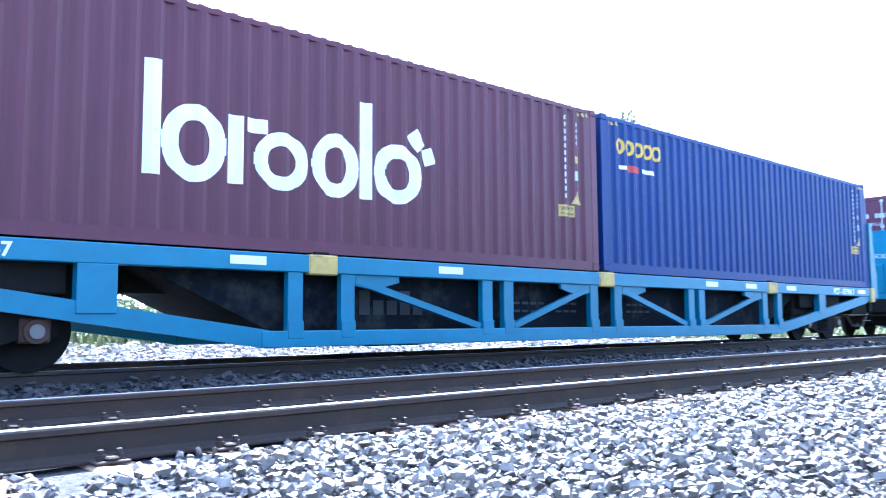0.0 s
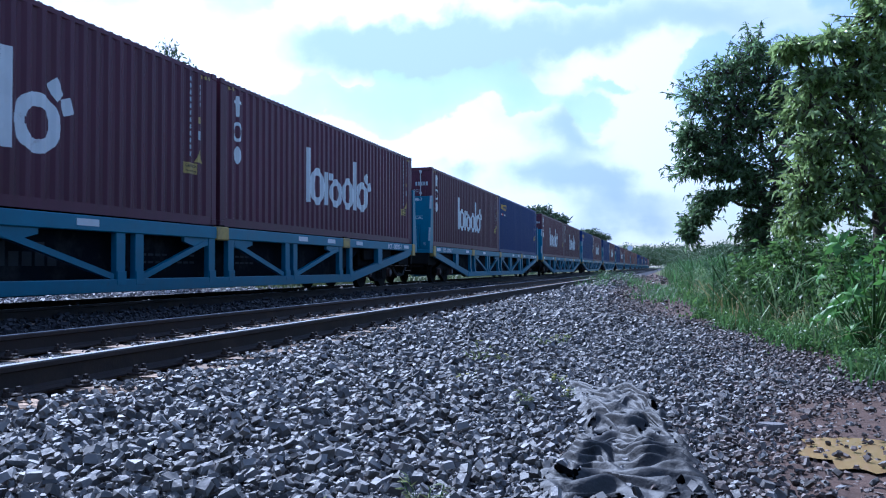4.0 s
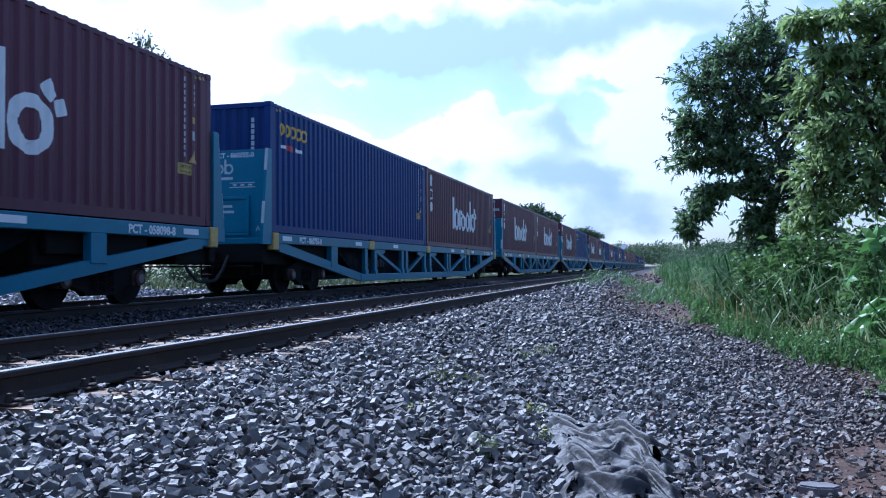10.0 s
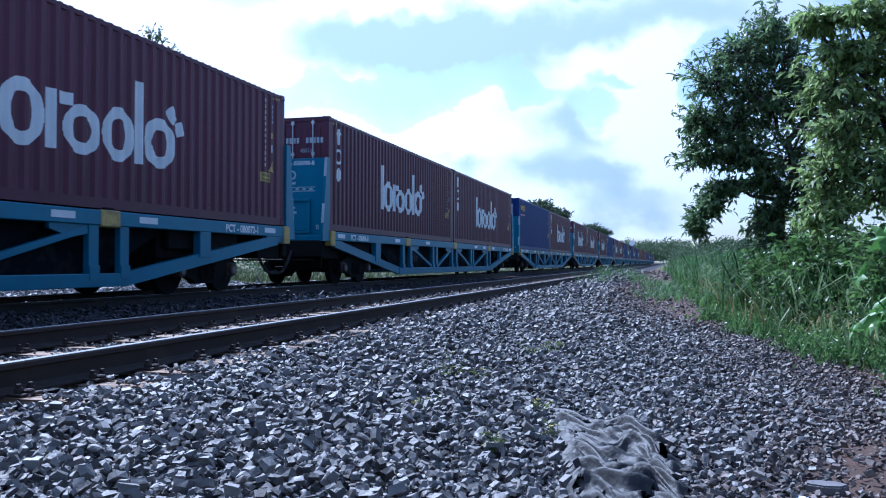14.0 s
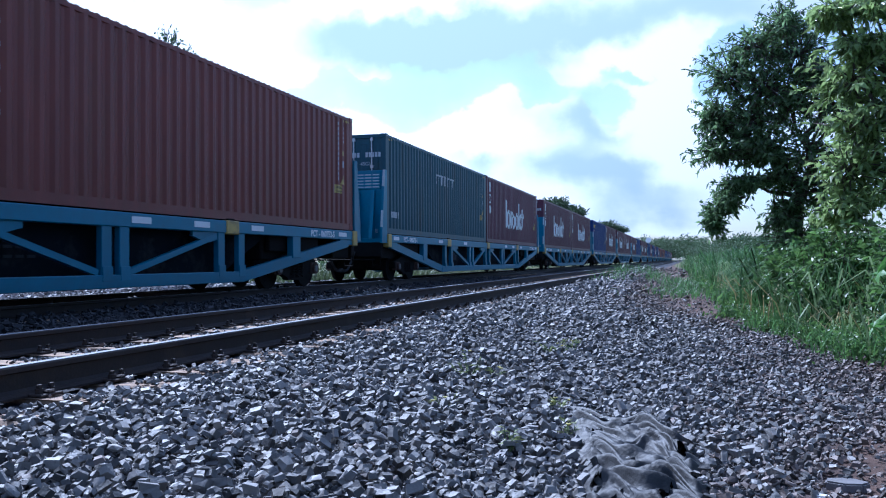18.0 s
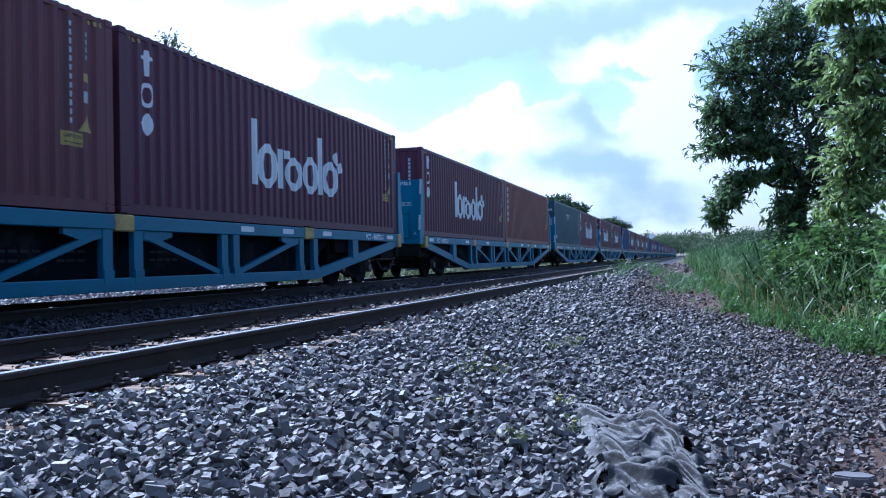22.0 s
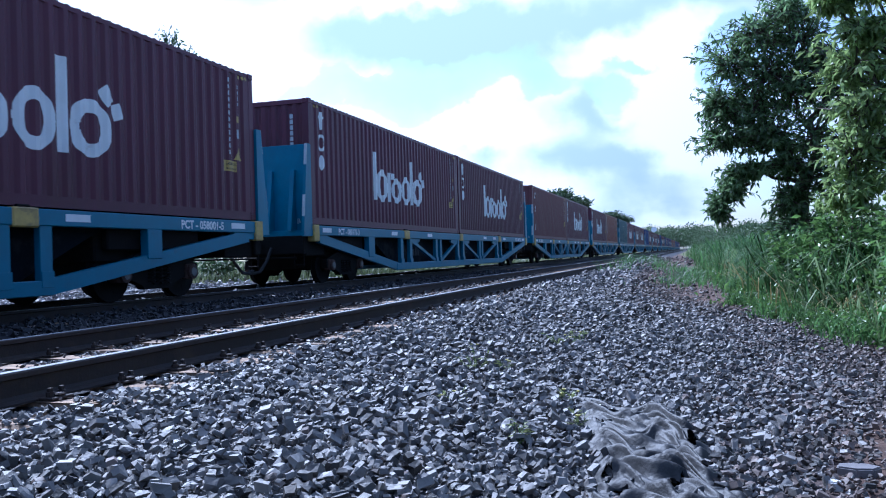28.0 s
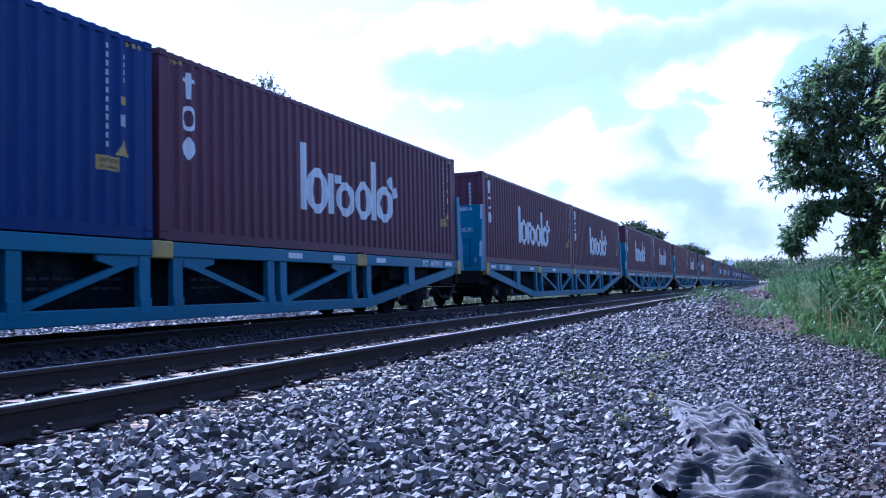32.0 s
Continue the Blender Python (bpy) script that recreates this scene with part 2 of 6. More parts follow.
RUST = (0.11, 0.045, 0.022)
streak = (1.6, 1.6, 0.25)
M_MAROON = mat("maroon_paint", (0.108, 0.034, 0.056), 0.45, 0, 0.16, 2.2, 0.05, 60, (0.092, 0.036, 0.042), 1.3, 0.5, 0.75, 0.12, streak)
M_BROWN = mat("brown_paint", (0.20, 0.060, 0.048), 0.45, 0, 0.2, 2.2, 0.05, 60, (0.17, 0.07, 0.05), 1.2, 0.5, 0.75, 0.08, streak)
M_RUSSET = mat("sun_faded_maroon_paint", (0.150, 0.054, 0.060), 0.5, 0, 0.2, 2.2, 0.05, 60, (0.19, 0.09, 0.09), 1.3, 0.5, 0.8, 0.08, streak)
M_BLUE = mat("blue_paint", (0.005, 0.029, 0.148), 0.5, 0, 0.16, 2.2, 0.05, 60, (0.02, 0.03, 0.13), 1.2, 0.55, 0.8, 0.12, streak)
M_GREEN = mat("green_paint", (0.028, 0.085, 0.115), 0.45, 0, 0.2, 2.2, 0.05, 60, (0.05, 0.06, 0.05), 1.4, 0.5, 0.75, 0.06, streak)
M_WAGON = mat("wagon_blue_paint", (0.017, 0.155, 0.255), 0.45, 0, 0.16, 3.5, 0.06, 50, (0.04, 0.075, 0.085), 1.6, 0.6, 0.8, 0.08)
M_DARK = mat("grimy_steel", (0.010, 0.009, 0.009), 0.85, 0, 0.35, 7.0, 0.2, 60, (0.022, 0.015, 0.011), 3.0, 0.58, 0.78)
M_DARK.node_tree.nodes["Principled BSDF"].inputs["Specular IOR Level"].default_value = 0.15
# near black: the shade behind the trusses is put into this colour
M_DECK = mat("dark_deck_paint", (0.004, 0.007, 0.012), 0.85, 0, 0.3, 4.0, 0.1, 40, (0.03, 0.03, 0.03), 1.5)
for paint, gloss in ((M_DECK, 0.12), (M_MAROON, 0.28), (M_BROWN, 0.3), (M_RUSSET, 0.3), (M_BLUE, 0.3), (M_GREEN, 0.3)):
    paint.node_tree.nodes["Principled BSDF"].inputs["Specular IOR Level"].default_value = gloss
M_WHITE = mat("white_paint", (0.78, 0.80, 0.82), 0.5, 0, 0.07, 3.0, 0.03, 60, (0.5, 0.46, 0.46), 4.0, 0.62, 0.75)
M_FADED = mat("faded_white_paint", (0.48, 0.52, 0.55), 0.6, 0, 0.15, 8.0, 0.03, 60)
# stencil colour darkened to sink into the shade behind the trusses
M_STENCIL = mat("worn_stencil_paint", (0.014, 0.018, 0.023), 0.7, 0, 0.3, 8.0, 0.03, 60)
M_YELLOW = mat("yellow_paint", (0.50, 0.36, 0.10), 0.55, 0, 0.2, 9.0, 0.05, 60, (0.22, 0.17, 0.09), 4.0)
M_GOLD = mat("gold_paint", (0.62, 0.40, 0.04), 0.5, 0, 0.1, 5.0)
M_RED = mat("red_paint", (0.45, 0.03, 0.03), 0.5, 0, 0.1, 5.0)
M_BLACK = mat("black_paint", (0.015, 0.015, 0.015), 0.5, 0, 0.2, 8.0)
M_RUBBER = mat("black_rubber", (0.018, 0.018, 0.02), 0.75, 0, 0.2, 20.0, 0.1, 90)
M_ZINC = mat("galvanised_steel", (0.55, 0.56, 0.58), 0.45, 0.6, 0.15, 12.0)
M_CAP = mat("dull_bearing_steel", (0.16, 0.155, 0.15), 0.6, 0.4, 0.3, 12.0)
M_AXLEBOX = mat("rusty_axle_box", (0.060, 0.030, 0.023), 0.85, 0, 0.35, 9.0, 0.2, 50)
M_TREAD = mat("worn_wheel_steel", (0.35, 0.34, 0.33), 0.3, 0.9, 0.1, 10.0)
M_RAIL = mat("rusty_rail_steel", (0.028, 0.019, 0.016), 0.75, 0.1, 0.3, 9.0, 0.15, 50, (0.05, 0.032, 0.022), 3.0)
M_HEAD = mat("polished_rail_head", (0.24, 0.25, 0.265), 0.75, 0.05, 0.1, 8.0)
M_SLEEPER = mat("weathered_sleeper_wood", (0.33, 0.225, 0.145), 0.85, 0, 0.4, 9.0, 0.6, 30, (0.09, 0.065, 0.05), 3.0, 0.45, 0.62, 0.3, (1.0, 7.0, 3.0))
M_STONE = mat("crushed_basalt", (0.140, 0.133, 0.126), 0.58, 0, 0.3, 18.0, 0.25, 60, (0.25, 0.232, 0.212), 5.0, 0.56, 0.75, 0.88, (1, 1, 1), True)
M_STONE2 = mat("brown_dusty_stone", (0.120, 0.095, 0.082), 0.65, 0, 0.25, 18.0, 0.15, 60, (0.22, 0.18, 0.16), 5.0, 0.58, 0.75, 0.8, (1, 1, 1), True)
# ballast beyond the train; the sunlight on it is put into this paler colour
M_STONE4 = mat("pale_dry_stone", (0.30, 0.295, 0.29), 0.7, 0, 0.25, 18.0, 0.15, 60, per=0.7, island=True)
# ballast with the train's shadow put into its colour
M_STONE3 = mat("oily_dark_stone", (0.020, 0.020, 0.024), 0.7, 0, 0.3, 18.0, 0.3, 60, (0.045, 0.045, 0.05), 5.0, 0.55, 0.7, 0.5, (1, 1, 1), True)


def ground_material():
    """Ballast bed, ballast darkened for the train's shadow, damp soil and turf, told apart by layers of the ground
    mesh, with ragged edges.
    """
    m = bpy.data.materials.new("ground_cover")
    m.use_nodes = True
    nt = m.node_tree
    N, L = nt.nodes.new, nt.links.new
    b = nt.nodes["Principled BSDF"]
    tc = N("ShaderNodeTexCoord")

    def nz(scale, detail=8, rough=0.65):
        n = N("ShaderNodeTexNoise")
        n.inputs["Scale"].default_value, n.inputs["Detail"].default_value, n.inputs["Roughness"].default_value = scale, detail, rough
        L(tc.outputs["Object"], n.inputs["Vector"])
        return n.outputs["Fac"]

    def mixed(fac, c0, c1):
        x = N("ShaderNodeMix")
        x.data_type = "RGBA"
        L(fac, x.inputs[0])
        for k, c in ((6, c0), (7, c1)):
            if isinstance(c, tuple):
                x.inputs[k].default_value = (*c, 1)
            else:
                L(c, x.inputs[k])
        return x.outputs[2]

    def ramp(v, lo, hi):
        r = N("ShaderNodeMapRange")
        r.inputs["From Min"].default_value, r.inputs["From Max"].default_value = lo, hi
        L(v, r.inputs["Value"])
        return r.outputs[0]

    def layer(name, rag):
        at = N("ShaderNodeAttribute")
        at.attribute_name = name
        ad = N("ShaderNodeMath")
        ad.operation = "MULTIPLY_ADD"
        ad.inputs[1].default_value = rag
        L(nz(3.5, 9, 0.7), ad.inputs[0])
        L(at.outputs["Fac"], ad.inputs[2])
        return ramp(ad.outputs[0], 0.5 + rag * 0.5 - 0.12, 0.5 + rag * 0.5 + 0.12)

    fine = nz(24, 6)
    # bed colour kept near black to paint shade into the gaps between stones
    bed = mixed(ramp(fine, 0.35, 0.65), (0.012, 0.013, 0.017), (0.06, 0.063, 0.075))
    # bed colour under and beside the train, its shadow painted in
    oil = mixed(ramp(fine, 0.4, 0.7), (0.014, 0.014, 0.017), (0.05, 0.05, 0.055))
    soil = mixed(ramp(nz(2.2), 0.35, 0.65), mixed(ramp(nz(40, 4), 0.3, 0.7), (0.095, 0.058, 0.044), (0.14, 0.094, 0.074)), (0.06, 0.039, 0.031))
    turf = mixed(ramp(nz(3.0), 0.35, 0.65), mixed(ramp(nz(30, 4), 0.3, 0.7), (0.05, 0.085, 0.022), (0.12, 0.16, 0.05)), (0.12, 0.095, 0.055))
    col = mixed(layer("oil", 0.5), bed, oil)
    col = mixed(layer("soil", 0.7), col, soil)
    col = mixed(layer("turf", 0.7), col, turf)
    L(col, b.inputs["Base Color"])
    b.inputs["Roughness"].default_value = 0.9
    b.inputs["Specular IOR Level"].default_value = 0.2
    bp = N("ShaderNodeBump")
    bp.inputs["Strength"].default_value, bp.inputs["Distance"].default_value = 0.7, 0.03
    L(nz(20, 8), bp.inputs["Height"])
    L(bp.outputs[0], b.inputs["Normal"])
    return m


M_GROUND = ground_material()
M_WATER = mat("muddy_puddle_water", (0.30, 0.20, 0.09), 0.12, 0, 0.2, 4.0)
# the darker second colour paints in the shade of the folds
M_PLASTIC = mat("grey_plastic_sheet", (0.030, 0.030, 0.031), 0.60, 0, 0.4, 7.0, 0.3, 40, (0.009, 0.009, 0.010), 6.0, 0.47, 0.57)
M_BAG = mat("black_plastic_sheet", (0.012, 0.012, 0.014), 0.25, 0, 0.3, 5.0, 0.2, 25)
M_BARK = mat("tree_bark", (0.085, 0.065, 0.05), 0.9, 0, 0.3, 8.0, 0.6, 25)
M_LEAF = mat("glossy_tree_leaf", (0.155, 0.235, 0.105), 0.22, 0, 0.2, 2.0, per=0.5, island=True, trans=0.58)
M_LEAF3 = mat("young_tree_leaf", (0.27, 0.36, 0.13), 0.22, 0, 0.2, 2.0, per=0.5, island=True, trans=0.5)
M_LEAF2 = mat("far_tree_leaf", (0.085, 0.135, 0.06), 0.6, 0, 0.25, 1.0, per=0.4, island=True, trans=0.2)
M_BUSH = mat("bright_bush_leaf", (0.105, 0.185, 0.05), 0.36, 0, 0.2, 2.0, per=0.45, island=True, trans=0.45)
M_GRASS = mat("tall_grass_blade", (0.085, 0.165, 0.055), 0.42, 0, 0.2, 2.0, per=0.55, island=True, trans=0.45)
M_GRASS.node_tree.nodes["Principled BSDF"].inputs["Specular IOR Level"].default_value = 0.25
M_BUSH.node_tree.nodes["Principled BSDF"].inputs["Specular IOR Level"].default_value = 0.3
# lighter copy of the grass colour, imitates blades that catch the light
M_PALE = mat("pale_grass_blade", (0.19, 0.26, 0.12), 0.5, 0, 0.2, 2.0, per=0.4, island=True, trans=0.4)
M_PALE.node_tree.nodes["Principled BSDF"].inputs["Specular IOR Level"].default_value = 0.2
M_FARGRASS = mat("far_grass_blade", (0.13, 0.165, 0.075), 0.6, 0, 0.2, 2.0, per=0.45, island=True, trans=0.25)
M_DRY = mat("dry_straw_blade", (0.36, 0.29, 0.13), 0.7, 0, 0.2, 2.0, per=0.35, island=True, trans=0.2)
M_CASTOR = mat("glossy_palmate_leaf", (0.11, 0.24, 0.05), 0.40, 0, 0.2, 3.0, per=0.3, island=True, trans=0.4)
M_WEED = mat("pale_weed_leaf", (0.22, 0.25, 0.10), 0.5, 0, 0.2, 2.0, per=0.4, island=True, trans=0.35)
M_FLOWER = mat("yellow_flower", (0.48, 0.42, 0.10), 0.6, 0, 0.1, 5.0)


# ---- mesh helpers ----
def box(bm, x0, y0, z0, x1, y1, z1, bevel=0.0):
    g = bmesh.ops.create_cube(bm, size=1.0)
    vs = g["verts"]
    for v in vs:
        v.co = Vector((x0 + (v.co.x + 0.5) * (x1 - x0), y0 + (v.co.y + 0.5) * (y1 - y0), z0 + (v.co.z + 0.5) * (z1 - z0)))
    if bevel:
        es = list({e for v in vs for e in v.link_edges})
        bmesh.ops.bevel(bm, geom=es, offset=bevel, segments=1, affect="EDGES")


def prism(bm, pts, axis, a, b):
    """A flat outline pts (two other axes in xyz order) pushed from a to b along the axis."""
    def place(p, w):
        return {"x": (w, p[0], p[1]), "y": (p[0], w, p[1]), "z": (p[0], p[1], w)}[axis]
    va = [bm.verts.new(place(p, a)) for p in pts]
    vb = [bm.verts.new(place(p, b)) for p in pts]
    n = len(pts)
    bm.faces.new(va[::-1])
    bm.faces.new(vb)
    for i in range(n):
        bm.faces.new((va[i], va[(i + 1) % n], vb[(i + 1) % n], vb[i]))
    bmesh.ops.recalc_face_normals(bm, faces=bm.faces)


def rod(bm, p0, p1, r, seg=10, r1=None):
    p0, p1 = Vector(p0), Vector(p1)
    d = p1 - p0
    m = Matrix.Translation((p0 + p1) / 2) @ d.to_track_quat("Z", "Y").to_matrix().to_4x4()
    bmesh.ops.create_cone(bm, cap_ends=True, segments=seg, radius1=r, radius2=r if r1 is None else r1, depth=d.length, matrix=m)


def tube(bm, pts, r, seg=6):
    """One connected tube along the points."""
    pts = [Vector(p) for p in pts]
    rings = []
    for i, p in enumerate(pts):
        d = (pts[min(i + 1, len(pts) - 1)] - pts[max(i - 1, 0)]).normalized()
        u = d.orthogonal().normalized() if not rings else (side - d * side.dot(d)).normalized()
        side = u
        w = d.cross(u)
        rings.append([bm.verts.new(p + (u * math.cos(k * math.tau / seg) + w * math.sin(k * math.tau / seg)) * r) for k in range(seg)])
    for a, b in zip(rings[:-1], rings[1:]):
        for k in range(seg):
            bm.faces.new((a[k], a[(k + 1) % seg], b[(k + 1) % seg], b[k]))
    bm.faces.new(rings[0][::-1])
    bm.faces.new(rings[-1])


def solid(name, bm, material, smooth=False):
    me = bpy.data.meshes.new(name)
    bm.to_mesh(me)
    bm.free()
    if smooth:
        me.polygons.foreach_set("use_smooth", [True] * len(me.polygons))
    me.materials.append(material)
    return me


def part(name, bm, material, parent, label="", smooth=False):
    ob = new(name, solid(name, bm, material, smooth))
    ob.parent = parent
    if label:
        tagged(ob, label=label)
    return ob


def shared(name, me, parent, label="", loc=None):
    ob = new(name, me)
    ob.parent = parent
    if loc is not None:
        ob.location = loc
    if label:
        tagged(ob, label=label)
    return ob


def thing(name, bm, material, label, category, group="", kind="", smooth=False):
    return tagged(new(name, solid(name, bm, material, smooth)), label, category, group, kind)


def raw(name, verts, faces, material, smooth=False):
    me = bpy.data.meshes.new(name)
    me.from_pydata(verts, [], faces)
    me.materials.append(material)
    if smooth:
        me.polygons.foreach_set("use_smooth", [True] * len(me.polygons))
    me.update()
    return me


def lettering(text, size, depth=0.003, align="LEFT", bold=0.0):
    """A mesh of built-in font letters in the xz plane, readable from -y."""
    cu = bpy.data.curves.new("letters", "FONT")
    cu.body, cu.size, cu.extrude, cu.align_x, cu.offset = text, size, depth / 2, align, bold
    cu.resolution_u = 3
    ob = bpy.data.objects.new("letters", cu)
    me = bpy.data.meshes.new_from_object(ob)
    bpy.data.objects.remove(ob)
    me.transform(Matrix.Rotation(radians(90), 4, "X"))
    return me


# ---- ground ----
XN, XT = -4.482, -9.518          # centre lines of the empty track and of the train's track
GAUGE = 0.835                    # half the distance between rail centres
BED = -0.186                     # top of the ballast between the sleepers


def ground_z(x, y):
    """Height of the ground: two ballast beds, a shoulder, a damp flat strip and a grassy rise."""
    n = 0.03 * noise.noise((x * 0.35, y * 0.35, 0.0)) + 0.012 * noise.noise((x * 1.7, y * 1.7, 4.0))
    z = BED
    if x > -3.0:
        k = min((x + 3.0) / 2.4, 1.0)
        z = BED - 0.049 * k * k * (3 - 2 * k)
    if x > 1.0:
        k = min((x - 1.0) / 6.0, 1.0)
        z += 0.45 * k
    if x < -11.6:
        k = min((-11.6 - x) / 1.6, 1.0)
        z -= 0.10 * k
        z += 0.085 * min(-13.2 - x, 7) + 0.01 * min(max(-20.2 - x, 0), 30) if x < -13.2 else 0
    fade = 1.0 if abs(x) < 40 and abs(y) < 120 else 0.0
    return z - 0.02 + n * fade


def spaced(lo, hi, near, fine, grow, centre):
    """Grid lines that are fine about the centre and grow coarser outwards."""
    def side(limit):
        out, p, step = [], 0.0, fine
        while p < limit:
            p += step
            if p > near:
                step *= grow
            out.append(min(p, limit))
        return out
    return [centre - p for p in reversed(side(centre - lo))] + [centre] + [centre + p for p in side(hi - centre)]


def soil_edge(y):
    """x beyond which the stone gives way to soil, for each y."""
    return np.interp(y, [-5, 2.3, 2.9, 3.4, 3.9, 4.3, 4.9, 9, 12, 15, 20, 26, 40, 90], [0.30, 0.34, 0.40, 0.46, 0.55, 1.00, 1.42, 0.95, 0.15, -0.50, -1.10, -1.6, -1.9, -2.0])


def verge_edge(y):
    """x at which the grass begins, for each y."""
    return np.interp(y, [-10, 3.5, 5.0, 6.5, 7.7, 9.0, 12.5, 25, 45, 70, 110, 400], [1.6, 1.5, 1.50, 1.50, 1.28, 1.02, 0.76, 0.64, 0.45, -0.3, -2.0, -2.6])


def far_edge(y):
    """x at which the grass begins beyond the train, for each y."""
    return np.interp(y, [-5, 14, 20, 26, 34, 90], [-16.8, -16.8, -16.2, -13.6, -12.8, -12.5])


def build_ground():
    xs = spaced(-2500, 2500, 3.4, 0.11, 1.13, -0.6)
    ys = spaced(-1500, 3000, 5.0, 0.14, 1.10, 4.0)
    verts = [(x, y, ground_z(x, y)) for y in ys for x in xs]
    w = len(xs)
    faces = [(j * w + i, j * w + i + 1, (j + 1) * w + i + 1, (j + 1) * w + i) for j in range(len(ys) - 1) for i in range(w - 1)]
    me = raw("ground", verts, faces, M_GROUND, True)
    P = np.array(verts)
    x, y = P[:, 0], P[:, 1]
    soft = lambda d: np.clip(0.5 + d / 0.9, 0, 1)
    # the last layer marks the strip coloured dark for the train's shadow
    layers = {"soil": soft(x - soil_edge(y)), "turf": np.maximum(soft(x - verge_edge(y) - 0.25), soft(far_edge(y) - x)),
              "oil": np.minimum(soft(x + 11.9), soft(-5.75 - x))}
    for name, values in layers.items():
        at = me.attributes.new(name, "FLOAT", "POINT")
        at.data.foreach_set("value", values.astype(np.float32))
    tagged(new("ground", me), "grey ballast ground with damp red soil and green turf", "ground", kind="structure")


build_ground()

# ---- rails ----
RAIL_Y0, RAIL_Y1 = -60.0, 620.0


def rail_outline(c):
    """Cross-section of a flat-bottomed rail whose head is centred at x = c and tops out at z = 0."""
    half = [(0.030, 0.0), (0.036, -0.008), (0.036, -0.034), (0.010, -0.046), (0.009, -0.135), (0.030, -0.155), (0.075, -0.166), (0.075, -0.178)]
    return [(c + x, z) for x, z in half] + [(c - x, z) for x, z in reversed(half)]


def build_rails():
    for centre, which in ((XN, "empty near track"), (XT, "far track under the train")):
        for side in (1, -1):
            c = centre + side * GAUGE
            bm = bmesh.new()
            prism(bm, rail_outline(c), "y", RAIL_Y0, RAIL_Y1)
            rail = thing("rail", bm, M_RAIL, "dark rusty steel rail of the " + which, "rail", "rails", "structure")
            bm = bmesh.new()
            prism(bm, [(c - 0.029, 0.001), (c + 0.029, 0.001), (c + 0.027, 0.0035), (c - 0.027, 0.0035)], "y", RAIL_Y0, RAIL_Y1)
            part("running_surface", bm, M_HEAD, rail, "shiny worn strip on the rail head")


build_rails()

# ---- containers ----
CL, CW, CH = 12.19, 2.438, 2.896
PITCH = 0.2777


def side_profile():
    """Breakpoints (y, x) of the corrugated side sheet."""
    pts, y = [], 0.17
    out, inn = 1.209, 1.172
    pts.append((y, out))
    while y + PITCH < CL - 0.17:
        pts += [(y + 0.075, out), (y + 0.143, inn), (y + 0.213, inn), (y + PITCH, out)]
        y += PITCH
    pts.append((CL - 0.17, out))
    return pts


PROFILE = side_profile()
PY = np.array([p[0] for p in PROFILE])
PX = np.array([p[1] for p in PROFILE])


def side_sheet(sign):
    bm = bmesh.new()
    z0, z1 = 0.155, 2.80
    prev = None
    for y, x in PROFILE:
        a, b = bm.verts.new((sign * x, y, z0)), bm.verts.new((sign * x, y, z1))
        if prev:
            bm.faces.new((prev[0], a, b, prev[1]) if sign > 0 else (a, prev[0], prev[1], b))
        prev = (a, b)
    return bm


def drape(inside, y0, y1, z0, z1, step=0.022, lift=0.004, sign=1):
    """A paint film that follows the corrugated side wherever inside(y, z) holds."""
    ys = sorted({round(v, 4) for v in list(np.arange(y0, y1, step)) + [p for p in PY if y0 < p < y1] + [y1]})
    zs = np.arange(z0, z1 + 0.004, 0.006)

    def spans(y):
        hit = [inside(y, z) for z in zs]
        res, start = [], None
        for z, h in zip(zs, hit):
            if h and start is None:
                start = z
            if not h and start is not None:
                res.append((start, z))
                start = None
        if start is not None:
            res.append((start, zs[-1]))
        return res

    rows = [spans(y) for y in ys]
    verts, faces = [], []
    for a, b, sa, sb in zip(ys[:-1], ys[1:], rows[:-1], rows[1:]):
        if len(sa) != len(sb):
            sa = sb = spans((a + b) / 2)
        xa, xb = np.interp(a, PY, PX) + lift, np.interp(b, PY, PX) + lift
        for (p0, p1), (q0, q1) in zip(sa, sb):
            n = len(verts)
            verts += [(sign * xa, a, p0), (sign * xb, b, q0), (sign * xb, b, q1), (sign * xa, a, p1)]
            faces.append((n, n + 1, n + 2, n + 3))
    return verts, faces


def ring(cy, cz, ry, rz, t):
    def f(y, z):
        d = ((y - cy) / ry) ** 2 + ((z - cz) / rz) ** 2
        e = ((y - cy) / (ry - t)) ** 2 + ((z - cz) / (rz - t)) ** 2
        return d <= 1 and e >= 1
    return f


def bar(y0, y1, z0, z1):
    return lambda y, z: y0 <= y <= y1 and z0 <= z <= z1


def slab(cy, cz, w, h, turn):
    c, s = math.cos(radians(turn)), math.sin(radians(turn))
    return lambda y, z: abs((y - cy) * c + (z - cz) * s) <= w / 2 and abs((z - cz) * c - (y - cy) * s) <= h / 2


def either(*fs):
    return lambda y, z: any(f(y, z) for f in fs)


def mark_mesh(name, shape, area, material):
    v, f = drape(shape, *area)
    return raw(name, v, f, material)


